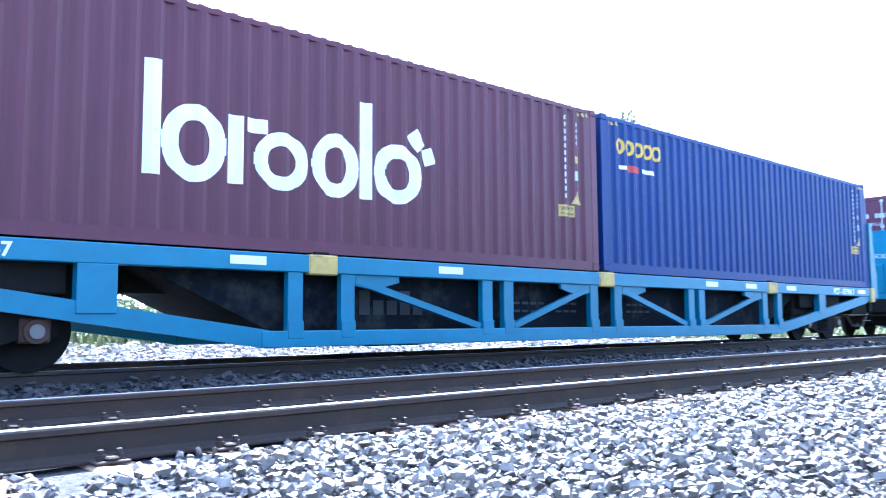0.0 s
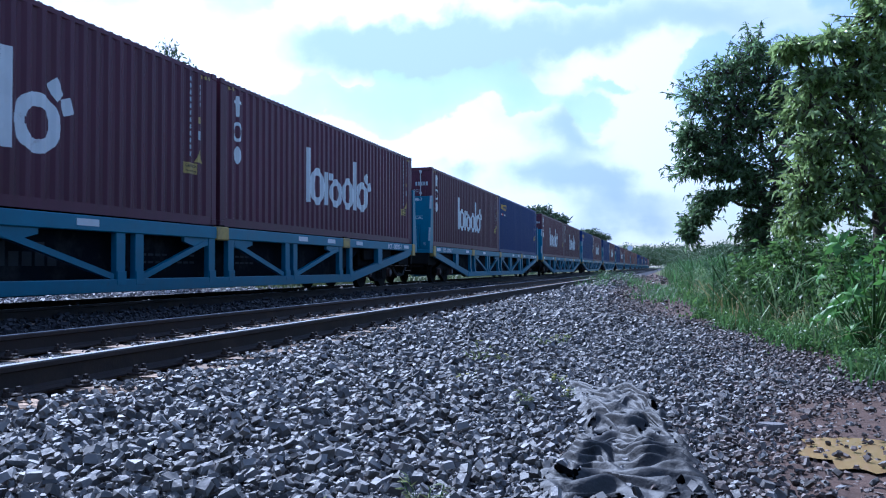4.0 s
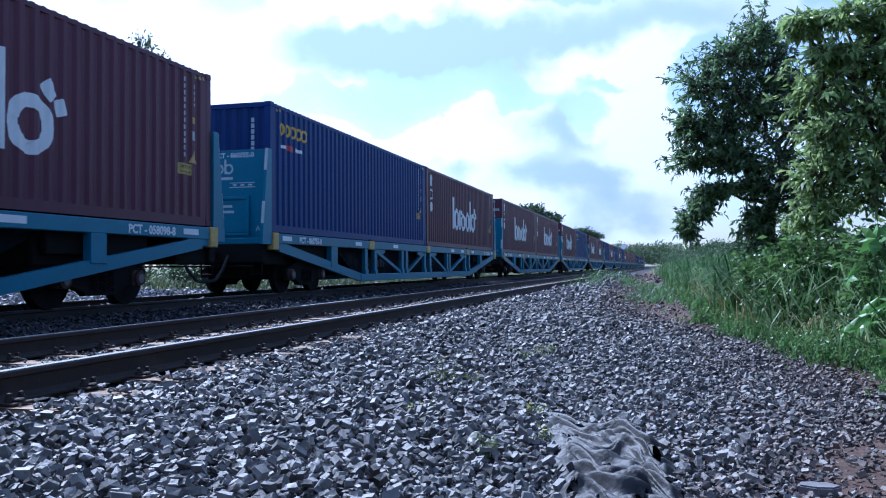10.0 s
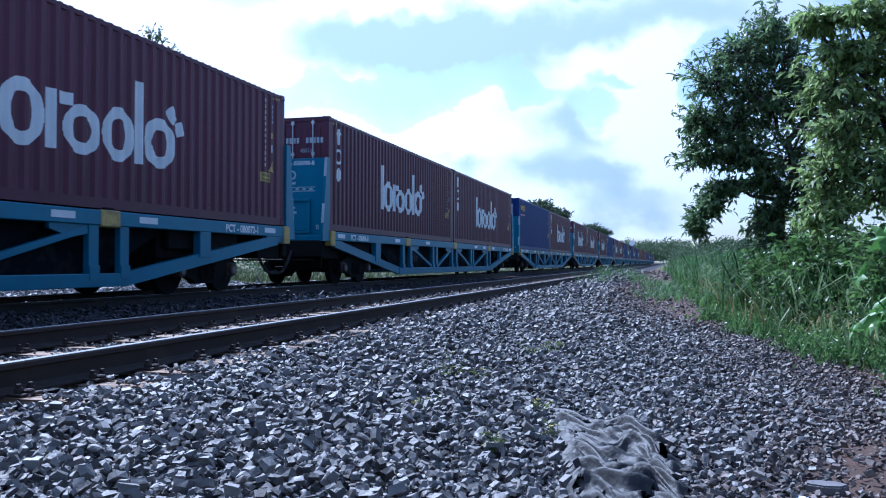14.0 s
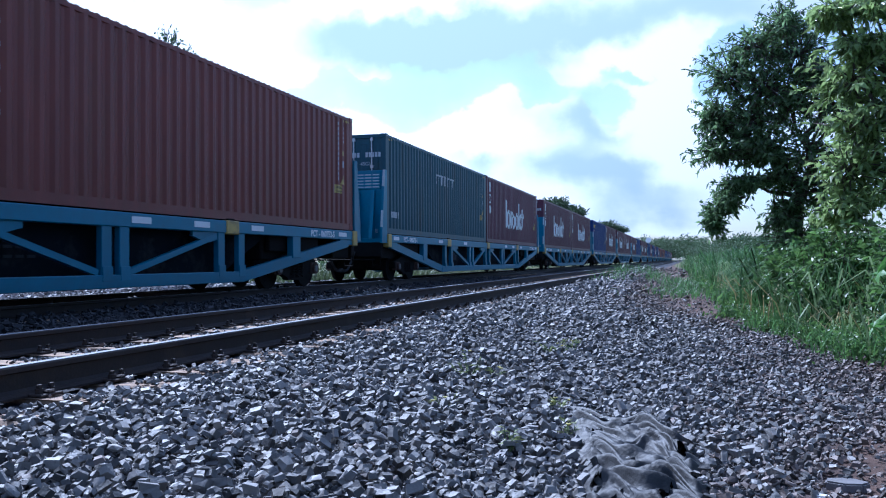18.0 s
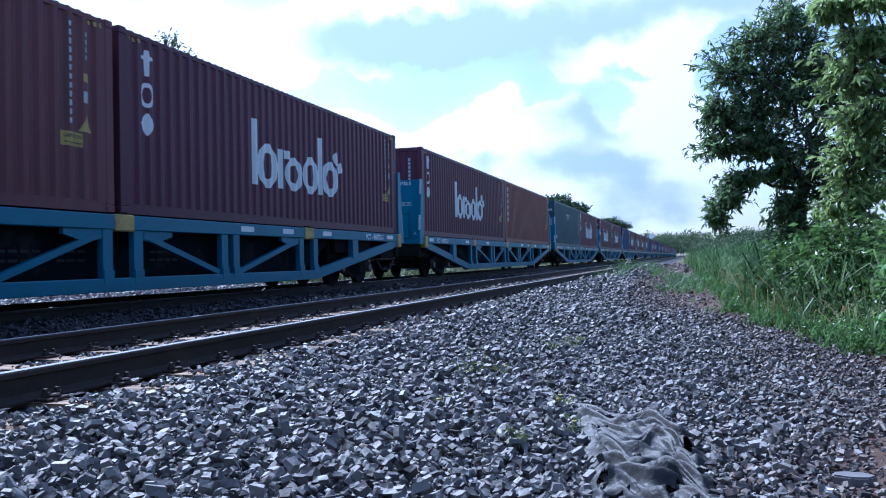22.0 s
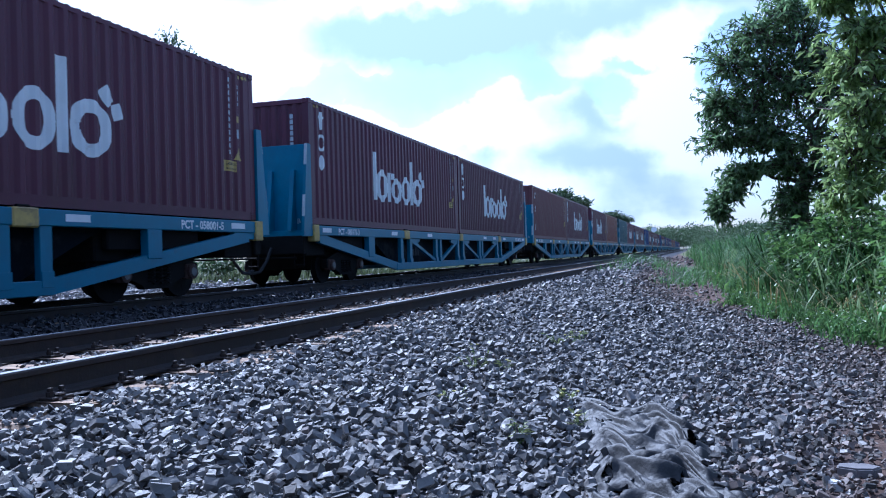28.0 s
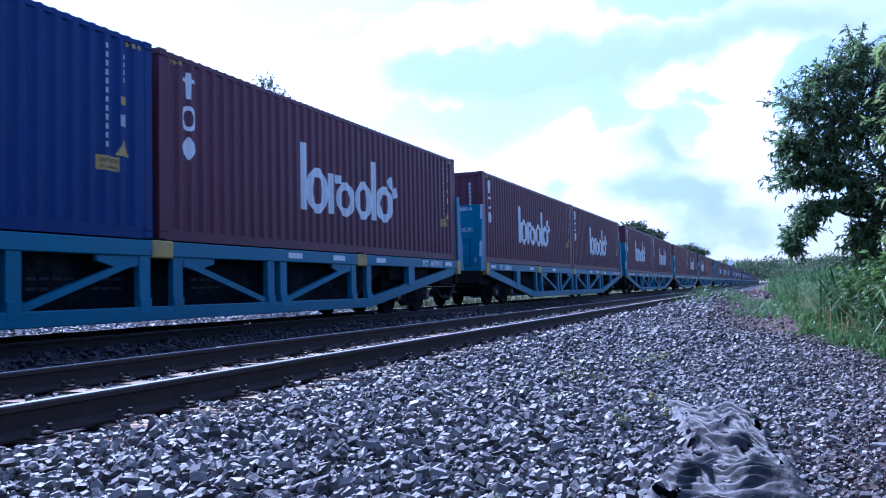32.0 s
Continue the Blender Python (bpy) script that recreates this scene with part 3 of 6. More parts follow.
def emblem(y, k):
    """Plain white bars, rings and blocks in a row; k stretches the row along the side."""
    p = lambda v: y + (v - 3.85) * k
    shapes = [
        (bar(p(3.98), p(4.18), 0.78, 2.10), 3.9, 4.2, 0.75, 2.12),
        (ring(p(4.59), 1.20, 0.395 * k, 0.46, 0.19), 4.15, 5.0, 0.72, 1.68),
        (bar(p(5.01), p(5.22), 0.78, 1.62), 4.95, 5.26, 0.75, 1.66),
        (slab(p(5.40), 1.53, 0.28 * k, 0.18, 0), 5.24, 5.6, 1.35, 1.75),
        (ring(p(5.76), 1.13, 0.385 * k, 0.37, 0.175), 5.35, 6.2, 0.72, 1.53),
        (ring(p(6.575), 1.18, 0.365 * k, 0.43, 0.185), 6.18, 6.98, 0.72, 1.64),
        (bar(p(6.965), p(7.16), 0.78, 2.12), 6.9, 7.2, 0.75, 2.14),
        (ring(p(7.63), 1.19, 0.435 * k, 0.425, 0.20), 7.15, 8.1, 0.72, 1.64),
        (slab(p(7.98), 1.72, 0.22, 0.28, 38), 7.7, 8.25, 1.5, 2.0),
        (slab(p(8.20), 1.51, 0.19, 0.24, 20), 7.95, 8.45, 1.3, 1.75)]
    return [mark_mesh("emblem_shape", f, (p(a), p(b), z0, z1), M_WHITE) for f, a, b, z0, z1 in shapes]


EMBLEM = emblem(3.83, 1.0)
COLUMN = [
    mark_mesh("column_mark", either(bar(0.64, 0.73, 2.24, 2.66), bar(0.54, 0.86, 2.50, 2.56)), (0.5, 0.9, 2.2, 2.68), M_WHITE),
    mark_mesh("column_mark", ring(0.69, 1.93, 0.17, 0.20, 0.07), (0.5, 0.9, 1.7, 2.16), M_WHITE),
    mark_mesh("column_mark", slab(0.69, 1.46, 0.27, 0.27, 45), (0.48, 0.9, 1.24, 1.68), M_WHITE),
]
BARCOLUMN = [mark_mesh("column_mark", either(bar(0.66, 0.74, 2.40 - 0.29 * i, 2.60 - 0.29 * i), bar(0.66, 0.92, 2.53 - 0.29 * i, 2.60 - 0.29 * i)), (0.6, 0.95, 2.38 - 0.29 * i, 2.62 - 0.29 * i), M_FADED) for i in range(6)]
BLOCKS = [mark_mesh("block_mark", slab(0.84, z, 0.22, 0.34, -12), (0.6, 1.1, z - 0.25, z + 0.25), M_WHITE) for z in (2.36, 1.62, 0.62)]
GOLD = [mark_mesh("gold_mark", ring(0.60 + 0.30 * i, 2.36, 0.135, 0.15, 0.065), (0.4 + 0.30 * i, 0.78 + 0.30 * i, 2.18, 2.54), M_GOLD) for i in range(5)]
GOLD += [mark_mesh("slogan_bar", bar(0.56, 0.78, 1.93, 2.0), (0.5, 0.8, 1.9, 2.05), M_WHITE),
         mark_mesh("slogan_bar", bar(0.84, 1.22, 1.90, 2.03), (0.8, 1.3, 1.85, 2.05), M_RED),
         mark_mesh("slogan_bar", bar(1.28, 1.72, 1.92, 2.0), (1.2, 1.8, 1.9, 2.05), M_WHITE)]
CODE = [mark_mesh("code_marking", either(*[bar(11.285, 11.33, 1.22 + 0.125 * i, 1.30 + 0.125 * i) for i in range(12)]), (11.24, 11.37, 1.2, 2.8), M_FADED),
        mark_mesh("code_marking", either(bar(11.57, 11.67, 1.55, 1.72), *[bar(11.60, 11.64, 2.18 + 0.11 * i, 2.25 + 0.11 * i) for i in range(4)]), (11.54, 11.70, 1.5, 2.64), M_FADED)]
STICK = [mark_mesh("warning_triangle", lambda y, z: z >= 1.13 and z <= 1.37 and abs(y - 11.62) <= (1.37 - z) * 0.55, (11.44, 11.80, 1.11, 1.39), M_YELLOW),
         mark_mesh("warning_plate", bar(11.12, 11.54, 0.90, 1.10), (11.08, 11.58, 0.86, 1.12), M_YELLOW),
         mark_mesh("rating_plate", bar(11.57, 11.67, 1.86, 1.98), (11.5, 11.72, 1.83, 2.0), M_YELLOW)]
STRIPES = [mark_mesh("hazard_marking", either(*[slab(y + d, 2.755, 0.05, 0.07, 25) for d in (-0.1, 0.0, 0.1)]), (y - 0.2, y + 0.2, 2.70, 2.80), M_YELLOW) for y in (0.38, 11.82)]
SIGNTEXT = []


def sign_words():
    """CAUTION in black on the yellow plate, read along +y on the near side."""
    for text, z, size in (("CAUTION", 1.015, 0.078), ("HIGH CONTAINER", 0.935, 0.042)):
        me = lettering(text, size, 0.002, "CENTER")
        me.transform(Matrix.Translation((1.2155, 11.33, z)) @ Matrix.Rotation(radians(90), 4, "Z"))
        me.materials.append(M_BLACK)
        SIGNTEXT.append(me)


sign_words()


def sheet_box(*args, bevel=0.006):
    bm = bmesh.new()
    box(bm, *args, bevel)
    return bm


CONTAINER_MESHES = {}


def container_meshes(paint):
    """The shared meshes of a forty-foot high-cube container in one paint."""
    if paint.name in CONTAINER_MESHES:
        return CONTAINER_MESHES[paint.name]
    S = {}
    S["near"] = solid("side_panel", side_sheet(1), paint)
    S["far"] = solid("side_panel", side_sheet(-1), paint)
    posts = []
    for sx in (1, -1):
        for y0, y1 in ((0.0, 0.17), (CL - 0.17, CL)):
            posts.append(solid("corner_post", sheet_box(min(sx * 1.213, sx * 1.06), y0 + 0.004, 0.12, max(sx * 1.213, sx * 1.06), y1 - 0.004, CH - 0.12), paint))
    S["posts"] = posts
    cast = []
    for sx in (1, -1):
        for y0, y1 in ((0.0, 0.178), (CL - 0.178, CL)):
            for z0, z1 in ((0.0, 0.118), (CH - 0.118, CH)):
                bm = bmesh.new()
                box(bm, min(sx * 1.219, sx * 1.057), y0, z0, max(sx * 1.219, sx * 1.057), y1, z1, 0.012)
                # the oval lock hole reads as a dark recess
                cast.append((solid("corner_casting", bm, paint), (sx, y0, z0)))
    S["cast"] = cast
    S["top_rails"] = [solid("top_rail", sheet_box(min(sx * 1.2, sx * 1.135), 0.17, 2.795, max(sx * 1.2, sx * 1.135), CL - 0.17, CH - 0.022), paint) for sx in (1, -1)]
    low = []
    for sx in (1, -1):
        bm = bmesh.new()
        prism(bm, [(sx * 1.205, 0.0), (sx * 1.205, 0.158), (sx * 1.15, 0.158), (sx * 1.15, 0.02), (sx * 1.10, 0.02), (sx * 1.10, 0.0)], "y", 0.178, CL - 0.178)
        low.append(solid("bottom_rail", bm, paint))
    S["low"] = low
    # roof: corrugated across, seen as small teeth along the top edge
    bm = bmesh.new()
    y, prev = 0.18, None
    while y < CL - 0.18:
        for dy, z in ((0.0, CH - 0.03), (0.09, CH - 0.03), (0.115, CH - 0.008), (0.19, CH - 0.008), (0.215, CH - 0.03)):
            a, b = bm.verts.new((-1.19, y + dy, z)), bm.verts.new((1.19, y + dy, z))
            if prev:
                bm.faces.new((prev[0], prev[1], b, a))
            prev = (a, b)
        y += 0.215
    S["roof"] = solid("roof", bm, paint)
    bm = bmesh.new()
    box(bm, -1.10, 0.18, 0.05, 1.10, CL - 0.18, 0.15)
    S["floor"] = solid("floor", bm, M_DARK)
    # plain corrugated end
    def end_sheet(yo, yi):
        bm = bmesh.new()
        x, prev = -1.06, None
        pts = []
        while x < 1.06:
            pts += [(x, yo), (x + 0.10, yo), (x + 0.15, yi), (x + 0.21, yi)]
            x += 0.265
        pts.append((1.06, yo))
        for x, y in pts:
            a, b = bm.verts.new((min(x, 1.06), y, 0.12)), bm.verts.new((min(x, 1.06), y, CH - 0.12))
            if prev:
                bm.faces.new((prev[0], a, b, prev[1]) if yo < 1 else (a, prev[0], prev[1], b))
            prev = (a, b)
        return bm
    S["end_front"] = solid("end_panel", end_sheet(CL - 0.03, CL - 0.07), paint)
    S["end_rear"] = solid("end_panel", end_sheet(0.03, 0.07), paint)
    S["header"] = [solid("end_header", sheet_box(-1.06, y0, z0, 1.06, y0 + 0.1, z1), paint) for y0 in (0.012, CL - 0.112) for z0, z1 in ((CH - 0.125, CH - 0.01), (0.0, 0.13))]
    doors = []
    for sx in (1, -1):
        bm = bmesh.new()
        a, b = sorted((sx * 0.01, sx * 1.055))
        box(bm, a, 0.035, 0.13, b, 0.085, CH - 0.13, 0.004)
        for k in range(3):
            c = a + (b - a) * (k + 0.5) / 3
            box(bm, c - 0.09, 0.02, 0.3, c + 0.09, 0.036, CH - 0.3, 0.012)
        doors.append(solid("door", bm, paint))
    S["doors"] = doors
    rods = []
    for x in (0.22, 0.78, -0.22, -0.78):
        bm = bmesh.new()
        rod(bm, (x, 0.0, 0.1), (x, 0.0, CH - 0.1), 0.017, 8)
        for z in (0.16, 0.9, 1.9, CH - 0.2):
            box(bm, x - 0.045, -0.012, z, x + 0.045, 0.03, z + 0.08, 0.004)
        rods.append(solid("locking_bar", bm, M_ZINC))
    S["rods"] = rods
    bm = bmesh.new()
    for x in (0.22, -0.22):
        box(bm, x, -0.03, 1.05, x + 0.32, -0.012, 1.09, 0.004)
    S["handle"] = solid("door_handle", bm, M_ZINC)
    CONTAINER_MESHES[paint.name] = S
    return S


def end_code(text, size, x, z):
    me = lettering(text, size, 0.002)
    me.transform(Matrix.Translation((x, 0.016, z)))
    me.materials.append(M_FADED)
    return me


END_CODE_A = [end_code("45G1", 0.15, 0.42, 1.98)]
END_BARS = raw("end_code", *(lambda bs: ([p for x0, x1, z0, z1 in bs for p in ((x0, 0.018, z0), (x1, 0.018, z0), (x1, 0.018, z1), (x0, 0.018, z1))],
               [(4 * i, 4 * i + 1, 4 * i + 2, 4 * i + 3) for i in range(len(bs))]))([(0.02 + 0.1 * i + (0.16 if i > 3 else 0), 0.09 + 0.1 * i + (0.16 if i > 3 else 0), 2.22, 2.36) for i in range(9)]), M_FADED)
END_COLUMN = raw("end_code", *(lambda bs: ([p for x0, x1, z0, z1 in bs for p in ((x0, 0.012, z0), (x1, 0.012, z0), (x1, 0.012, z1), (x0, 0.012, z1))],
                 [(4 * i, 4 * i + 1, 4 * i + 2, 4 * i + 3) for i in range(len(bs))]))([(0.74, 0.82, 2.44 - 0.13 * i, 2.54 - 0.13 * i) for i in range(9)]), M_FADED)


def container(paint, label, marks, doors):
    S = container_meshes(paint)
    ob = new("shipping_container")
    tagged(ob, label, "container", "containers on the train")
    shared("side_panel", S["near"], ob)
    shared("side_panel", S["far"], ob)
    for me in S["posts"]:
        shared("corner_post", me, ob)
    for me, _ in S["cast"]:
        shared("corner_casting", me, ob)
    for me in S["top_rails"]:
        shared("top_rail", me, ob)
    for me in S["low"]:
        shared("bottom_rail", me, ob)
    shared("roof", S["roof"], ob)
    shared("floor", S["floor"], ob)
    shared("end_panel", S["end_front"], ob)
    for me in S["header"]:
        shared("end_header", me, ob)
    if doors:
        leaf = [shared("door", me, ob) for me in S["doors"]]
        for i, me in enumerate(S["rods"]):
            shared("locking_bar", me, leaf[i // 2], "galvanised locking bar")
        shared("door_handle", S["handle"], leaf[0])
        for me in [END_BARS] + END_CODE_A:
            tagged(shared("end_code", me, leaf[0]), kind="stuff")
    else:
        shared("end_panel", S["end_rear"], ob)
        tagged(shared("end_code", END_COLUMN, ob), kind="stuff")
    for me in marks:
        mark = shared(me.name.split(".")[0], me, ob)
        if mark.name.split(".")[0] in ("code_marking", "hazard_marking"):
            tagged(mark, kind="stuff")
    for me in SIGNTEXT:
        shared("warning_words", me, ob)
    return ob


COMMON = CODE + STICK + STRIPES
MAROON = lambda doors: container(M_MAROON, "maroon corrugated shipping container with a large white emblem", EMBLEM + COLUMN + COMMON, doors)
PROTO = {}


def container_of(kind):
    """One container of each kind is built, the rest are copies of it."""
    makers = {
        "maroon": lambda: MAROON(True),
        "maroon_flat": lambda: MAROON(False),
        "maroon_faded": lambda: container(M_RUSSET, "dark maroon corrugated shipping container with small white block marks", BLOCKS + COMMON, False),
        "brown": lambda: container(M_BROWN, "faded red-brown corrugated shipping container with a column of pale bars", BARCOLUMN + COMMON, False),
        "blue": lambda: container(M_BLUE, "deep blue corrugated shipping container with gold rings near its end", GOLD + COMMON, False),
        "blue_plain": lambda: container(M_BLUE, "deep blue corrugated shipping container, worn and plain", COMMON, False),
        "green": lambda: container(M_GREEN, "dark teal-green corrugated shipping container with pale faded marks", GREENMARKS + COMMON, True),
    }
    if kind not in PROTO:
        PROTO[kind] = makers[kind]()
        return PROTO[kind]
    return copy_thing(PROTO[kind], Matrix())


GREENMARKS = [mark_mesh("pale_mark", either(bar(4.95 + 0.34 * i, 5.03 + 0.34 * i, 1.86, 2.22), bar(4.95 + 0.34 * i, 5.2 + 0.34 * i, 2.15, 2.2)), (4.9 + 0.34 * i, 5.25 + 0.34 * i, 1.84, 2.24), M_FADED) for i in range(7)]
GREENMARKS += [mark_mesh("pale_mark", bar(0.45 + 0.2 * i, 0.57 + 0.2 * i, 0.48, 0.66), (0.4 + 0.2 * i, 0.6 + 0.2 * i, 0.45, 0.7), M_FADED) for i in range(4)]

# ---- wagons ----
WL = 24.515                      # length that the two containers take up
DECK = 1.383
AXLES = (1.22, 2.95, 20.65, 22.40)
WHEEL_R = 0.42


def beam(bm, p0, p1, depth, x0, x1):
    """A flat-sided beam in the yz plane from p0 to p1."""
    (ya, za), (yb, zb) = p0, p1
    d = Vector((yb - ya, zb - za)).normalized()
    n = Vector((-d.y, d.x)) * depth / 2
    prism(bm, [(ya + n.x, za + n.y), (yb + n.x, zb + n.y), (yb - n.x, zb - n.y), (ya - n.x, za - n.y)], "x", x0, x1)


WM = {}


def joined(name, meshes, material):
    bm = bmesh.new()
    for me in meshes:
        bm.from_mesh(me)
    return solid(name, bm, material)


def wagon_meshes():
    if WM:
        return WM
    parts = []                   # name, mesh, label

    hidden = {}

    def add(name, bm, material, label=""):
        me = solid(name, bm, material)
        if sum(v.co.x for v in me.vertices) < -0.9 * len(me.vertices):
            hidden.setdefault(material, []).append(me)
        else:
            parts.append((name, me, label))

    for sx in (1, -1):
        o, i = sx * 1.272, sx * 1.13           # outer and inner face of the side truss
        lo, hi = min(o, i), max(o, i)
        web0, web1 = sorted((sx * 1.255, sx * 1.15))
        bm = bmesh.new()
        box(bm, lo, 0.28, 1.125, hi, WL - 0.02, 1.352, 0.012)
        add("top_chord", bm, M_WAGON)
        bm = bmesh.new()
        box(bm, lo, 5.45, 0.19, hi, 19.08, 0.395, 0.012)
        add("bottom_chord", bm, M_WAGON)
        for a, b in (((0.36, 1.06), (5.55, 0.295)), ((24.15, 1.06), (18.98, 0.295))):
            bm = bmesh.new()
            beam(bm, a, b, 0.22, web0, web1)
            add("inclined_beam", bm, M_WAGON)
        for y0, y1 in ((0.30, 0.62), (WL - 0.62, WL - 0.30)):
            bm = bmesh.new()
            box(bm, lo + 0.02, y0 - 0.25, 1.00, hi - 0.02, y1 + 0.2, 1.13, 0.01)
            add("gusset", bm, M_WAGON)
        for y, w, z0 in ((3.50, 0.42, 0.60), (21.25, 0.36, 0.66)):
            bm = bmesh.new()
            box(bm, lo - 0.004, y - w / 2, z0, hi + 0.004, y + w / 2, 1.128, 0.008)
            add("wide_post", bm, M_WAGON)
        for y in (5.92, 6.72, 9.33, 9.80, 11.98, 12.68, 15.15, 15.55, 18.26, 18.97):
            bm = bmesh.new()
            box(bm, web0, y - 0.11, 0.39, web1, y + 0.11, 1.13, 0.008)
            box(bm, min(sx * 1.255, sx * 1.279), y - 0.11, 0.30, max(sx * 1.255, sx * 1.279), y + 0.11, 0.52, 0.004)
            add("post", bm, M_WAGON)
        for a, b in (((6.85, 1.06), (9.18, 0.43)), ((9.95, 0.43), (11.85, 1.06)), ((12.82, 1.06), (14.98, 0.43)), ((15.70, 0.43), (18.12, 1.06))):
            bm = bmesh.new()
            beam(bm, a, b, 0.095, web0 + 0.01, web1 - 0.01)
            add("diagonal", bm, M_WAGON)
            top = a if a[1] > b[1] else b
            dirn = 1 if top is a else -1
            bm = bmesh.new()
            prism(bm, [(top[0] - 0.05 * dirn, 1.13), (top[0] + 0.75 * dirn, 1.13), (top[0] + 0.75 * dirn, 1.04), (top[0] + 0.30 * dirn, 0.93), (top[0] - 0.05 * dirn, 0.99)], "x", web0 + 0.02, web1 - 0.02)
            add("corner_gusset", bm, M_WAGON)
        for y in (6.32, 12.33, 18.61):
            bm = bmesh.new()
            box(bm, min(sx * 1.16, sx * 1.292), y - 0.22, 1.10, max(sx * 1.16, sx * 1.292), y + 0.22, 1.362, 0.02)
            add("container_seat", bm, M_YELLOW, "dirty yellow container seat")
            bm = bmesh.new()
            box(bm, min(sx * 1.20, sx * 1.26), y - 0.12, 1.362, max(sx * 1.20, sx * 1.26), y + 0.10, 1.40, 0.01)
            add("twist_lock", bm, M_DARK)
        for y in (0.13, WL - 0.01):
            bm = bmesh.new()
            box(bm, min(sx * 1.12, sx * 1.30), y - 0.14, 0.98, max(sx * 1.12, sx * 1.30), y + 0.14, 1.365, 0.018)
            add("container_seat", bm, M_YELLOW, "dirty yellow container seat")
        for y in (0.72, 5.25, 8.55, 15.93, 17.6, 19.55, 23.75):
            bm = bmesh.new()
            box(bm, min(o, sx * 1.2765), y - 0.24, 1.195, max(o, sx * 1.2765), y + 0.24, 1.30)
            add("reflector_plate", bm, M_WHITE, "pale reflective plate")
        # bulkhead side flanges, deeper at the foot
        for face, d in ((-0.02, -1), (WL + 0.02, 1)):
            bm = bmesh.new()
            prism(bm, [(face, 1.10), (face + d * 0.42, 1.10), (face + d * 0.40, 1.35), (face + d * 0.17, 3.2), (face, 3.2)], "x", min(sx * 1.20, sx * 1.26), max(sx * 1.20, sx * 1.26))
            add("bulkhead_flange", bm, M_WAGON)
            for z in (1.55, 2.72):
                bm = bmesh.new()
                k = lambda q: face + d * (0.40 - (q - 1.35) * 0.124)
                za, zb = z, z + 0.48
                prism(bm, [(k(za), za), (k(za) + d * 0.006, za), (k(zb) + d * 0.006, zb), (k(zb), zb)], "x", min(sx * 1.195, sx * 1.262), max(sx * 1.195, sx * 1.262))
                add("reflector_strip", bm, M_FADED, "pale reflective strip")
    for face, d in ((-0.05, -1), (WL + 0.05, 1)):
        bm = bmesh.new()
        a, b = sorted((face, face + d * 0.06))
        box(bm, -1.20, a, 1.20, 1.20, b, 3.2, 0.01)
        a, b = sorted((face, face + d * 0.20))
        box(bm, -1.20, a, 1.10, 1.20, b, 1.24, 0.01)
        box(bm, -1.20, a, 3.12, 1.20, face + d * 0.10 if d > 0 else b, 3.2, 0.01) if d > 0 else None
        add("bulkhead", bm, M_WAGON)
        # recessed service door with a raised rim
        bm = bmesh.new()
        y0, y1 = sorted((face + d * 0.06, face + d * 0.12))
        for x0, x1, z0, z1 in ((-0.62, 0.78, 2.10, 2.17), (-0.62, 0.78, 1.30, 1.36), (-0.62, -0.55, 1.36, 2.10), (0.71, 0.78, 1.36, 2.10)):
            box(bm, x0, y0, z0, x1, y1, z1, 0.008)
        add("service_door_rim", bm, M_WAGON)
        bm = bmesh.new()
        y0, y1 = sorted((face + d * 0.06, face + d * 0.085))
        box(bm, -0.54, y0, 1.37, 0.70, y1, 2.09, 0.008)
        box(bm, 0.70, y0, 1.62, 0.76, y1 + (0.06 if d > 0 else 0), 1.74, 0.008)
        add("service_door", bm, M_WAGON)
        bm = bmesh.new()
        for x0 in (-0.62, 0.28):
            box(bm, x0, *sorted((face + d * 0.06, face + d * 0.066))[:1], 2.36, x0 + 0.62, sorted((face + d * 0.06, face + d * 0.066))[1], 2.38)
            box(bm, x0, sorted((face + d * 0.06, face + d * 0.066))[0], 2.46, x0 + 0.62, sorted((face + d * 0.06, face + d * 0.066))[1], 2.475)
            for k in range(3):
                box(bm, x0 + 0.08 + 0.19 * k, sorted((face + d * 0.06, face + d * 0.066))[0], 2.40, x0 + 0.17 + 0.19 * k, sorted((face + d * 0.06, face + d * 0.066))[1], 2.44)
        for x0, x1, z0 in ((-0.50, 0.36, 1.92), (-0.50, 0.40, 1.80)):
            box(bm, x0, sorted((face + d * 0.085, face + d * 0.09))[0], z0, x1, sorted((face + d * 0.085, face + d * 0.09))[1], z0 + 0.055)
        add("stencilling", bm, M_FADED)
        # headstock, coupler, draft gear
        bm = bmesh.new()
        y0, y1 = sorted((face, face + d * 0.22))
        box(bm, -1.15, y0, 0.70, 1.15, y1, 1.12, 0.02)
        y0, y1 = sorted((face - d * 1.0, face))
        box(bm, -1.08, y0, 0.66, 1.08, y1, 1.22, 0.02)
        add("headstock", bm, M_DARK)
        bm = bmesh.new()
        y0, y1 = sorted((face + d * 0.2, face + d * 1.17))
        box(bm, -0.09, y0, 0.80, 0.09, y1, 0.98, 0.03)
        box(bm, -0.17, *((y1 - 0.34, 0.72, 0.15, y1 - 0.02, 1.05) if d > 0 else (y0 + 0.02, 0.72, 0.15, y0 + 0.34, 1.05)), 0.04)
        add("coupler", bm, M_DARK)
        bm = bmesh.new()
        e = face + d * 0.25
        pts = [(0.35, e, 0.85), (0.36, e + d * 0.25, 0.55), (0.37, e + d * 0.55, 0.33), (0.36, e + d * 0.85, 0.30), (0.35, e + d * 1.0, 0.36)]
        tube(bm, pts, 0.035, 7)
        add("brake_hose", bm, M_RUBBER)
        bm = bmesh.new()
        for x in (0.88, 1.12):
            rod(bm, (x, face + d * 0.16, 0.42), (x, face + d * 0.16, 1.1), 0.014, 6)
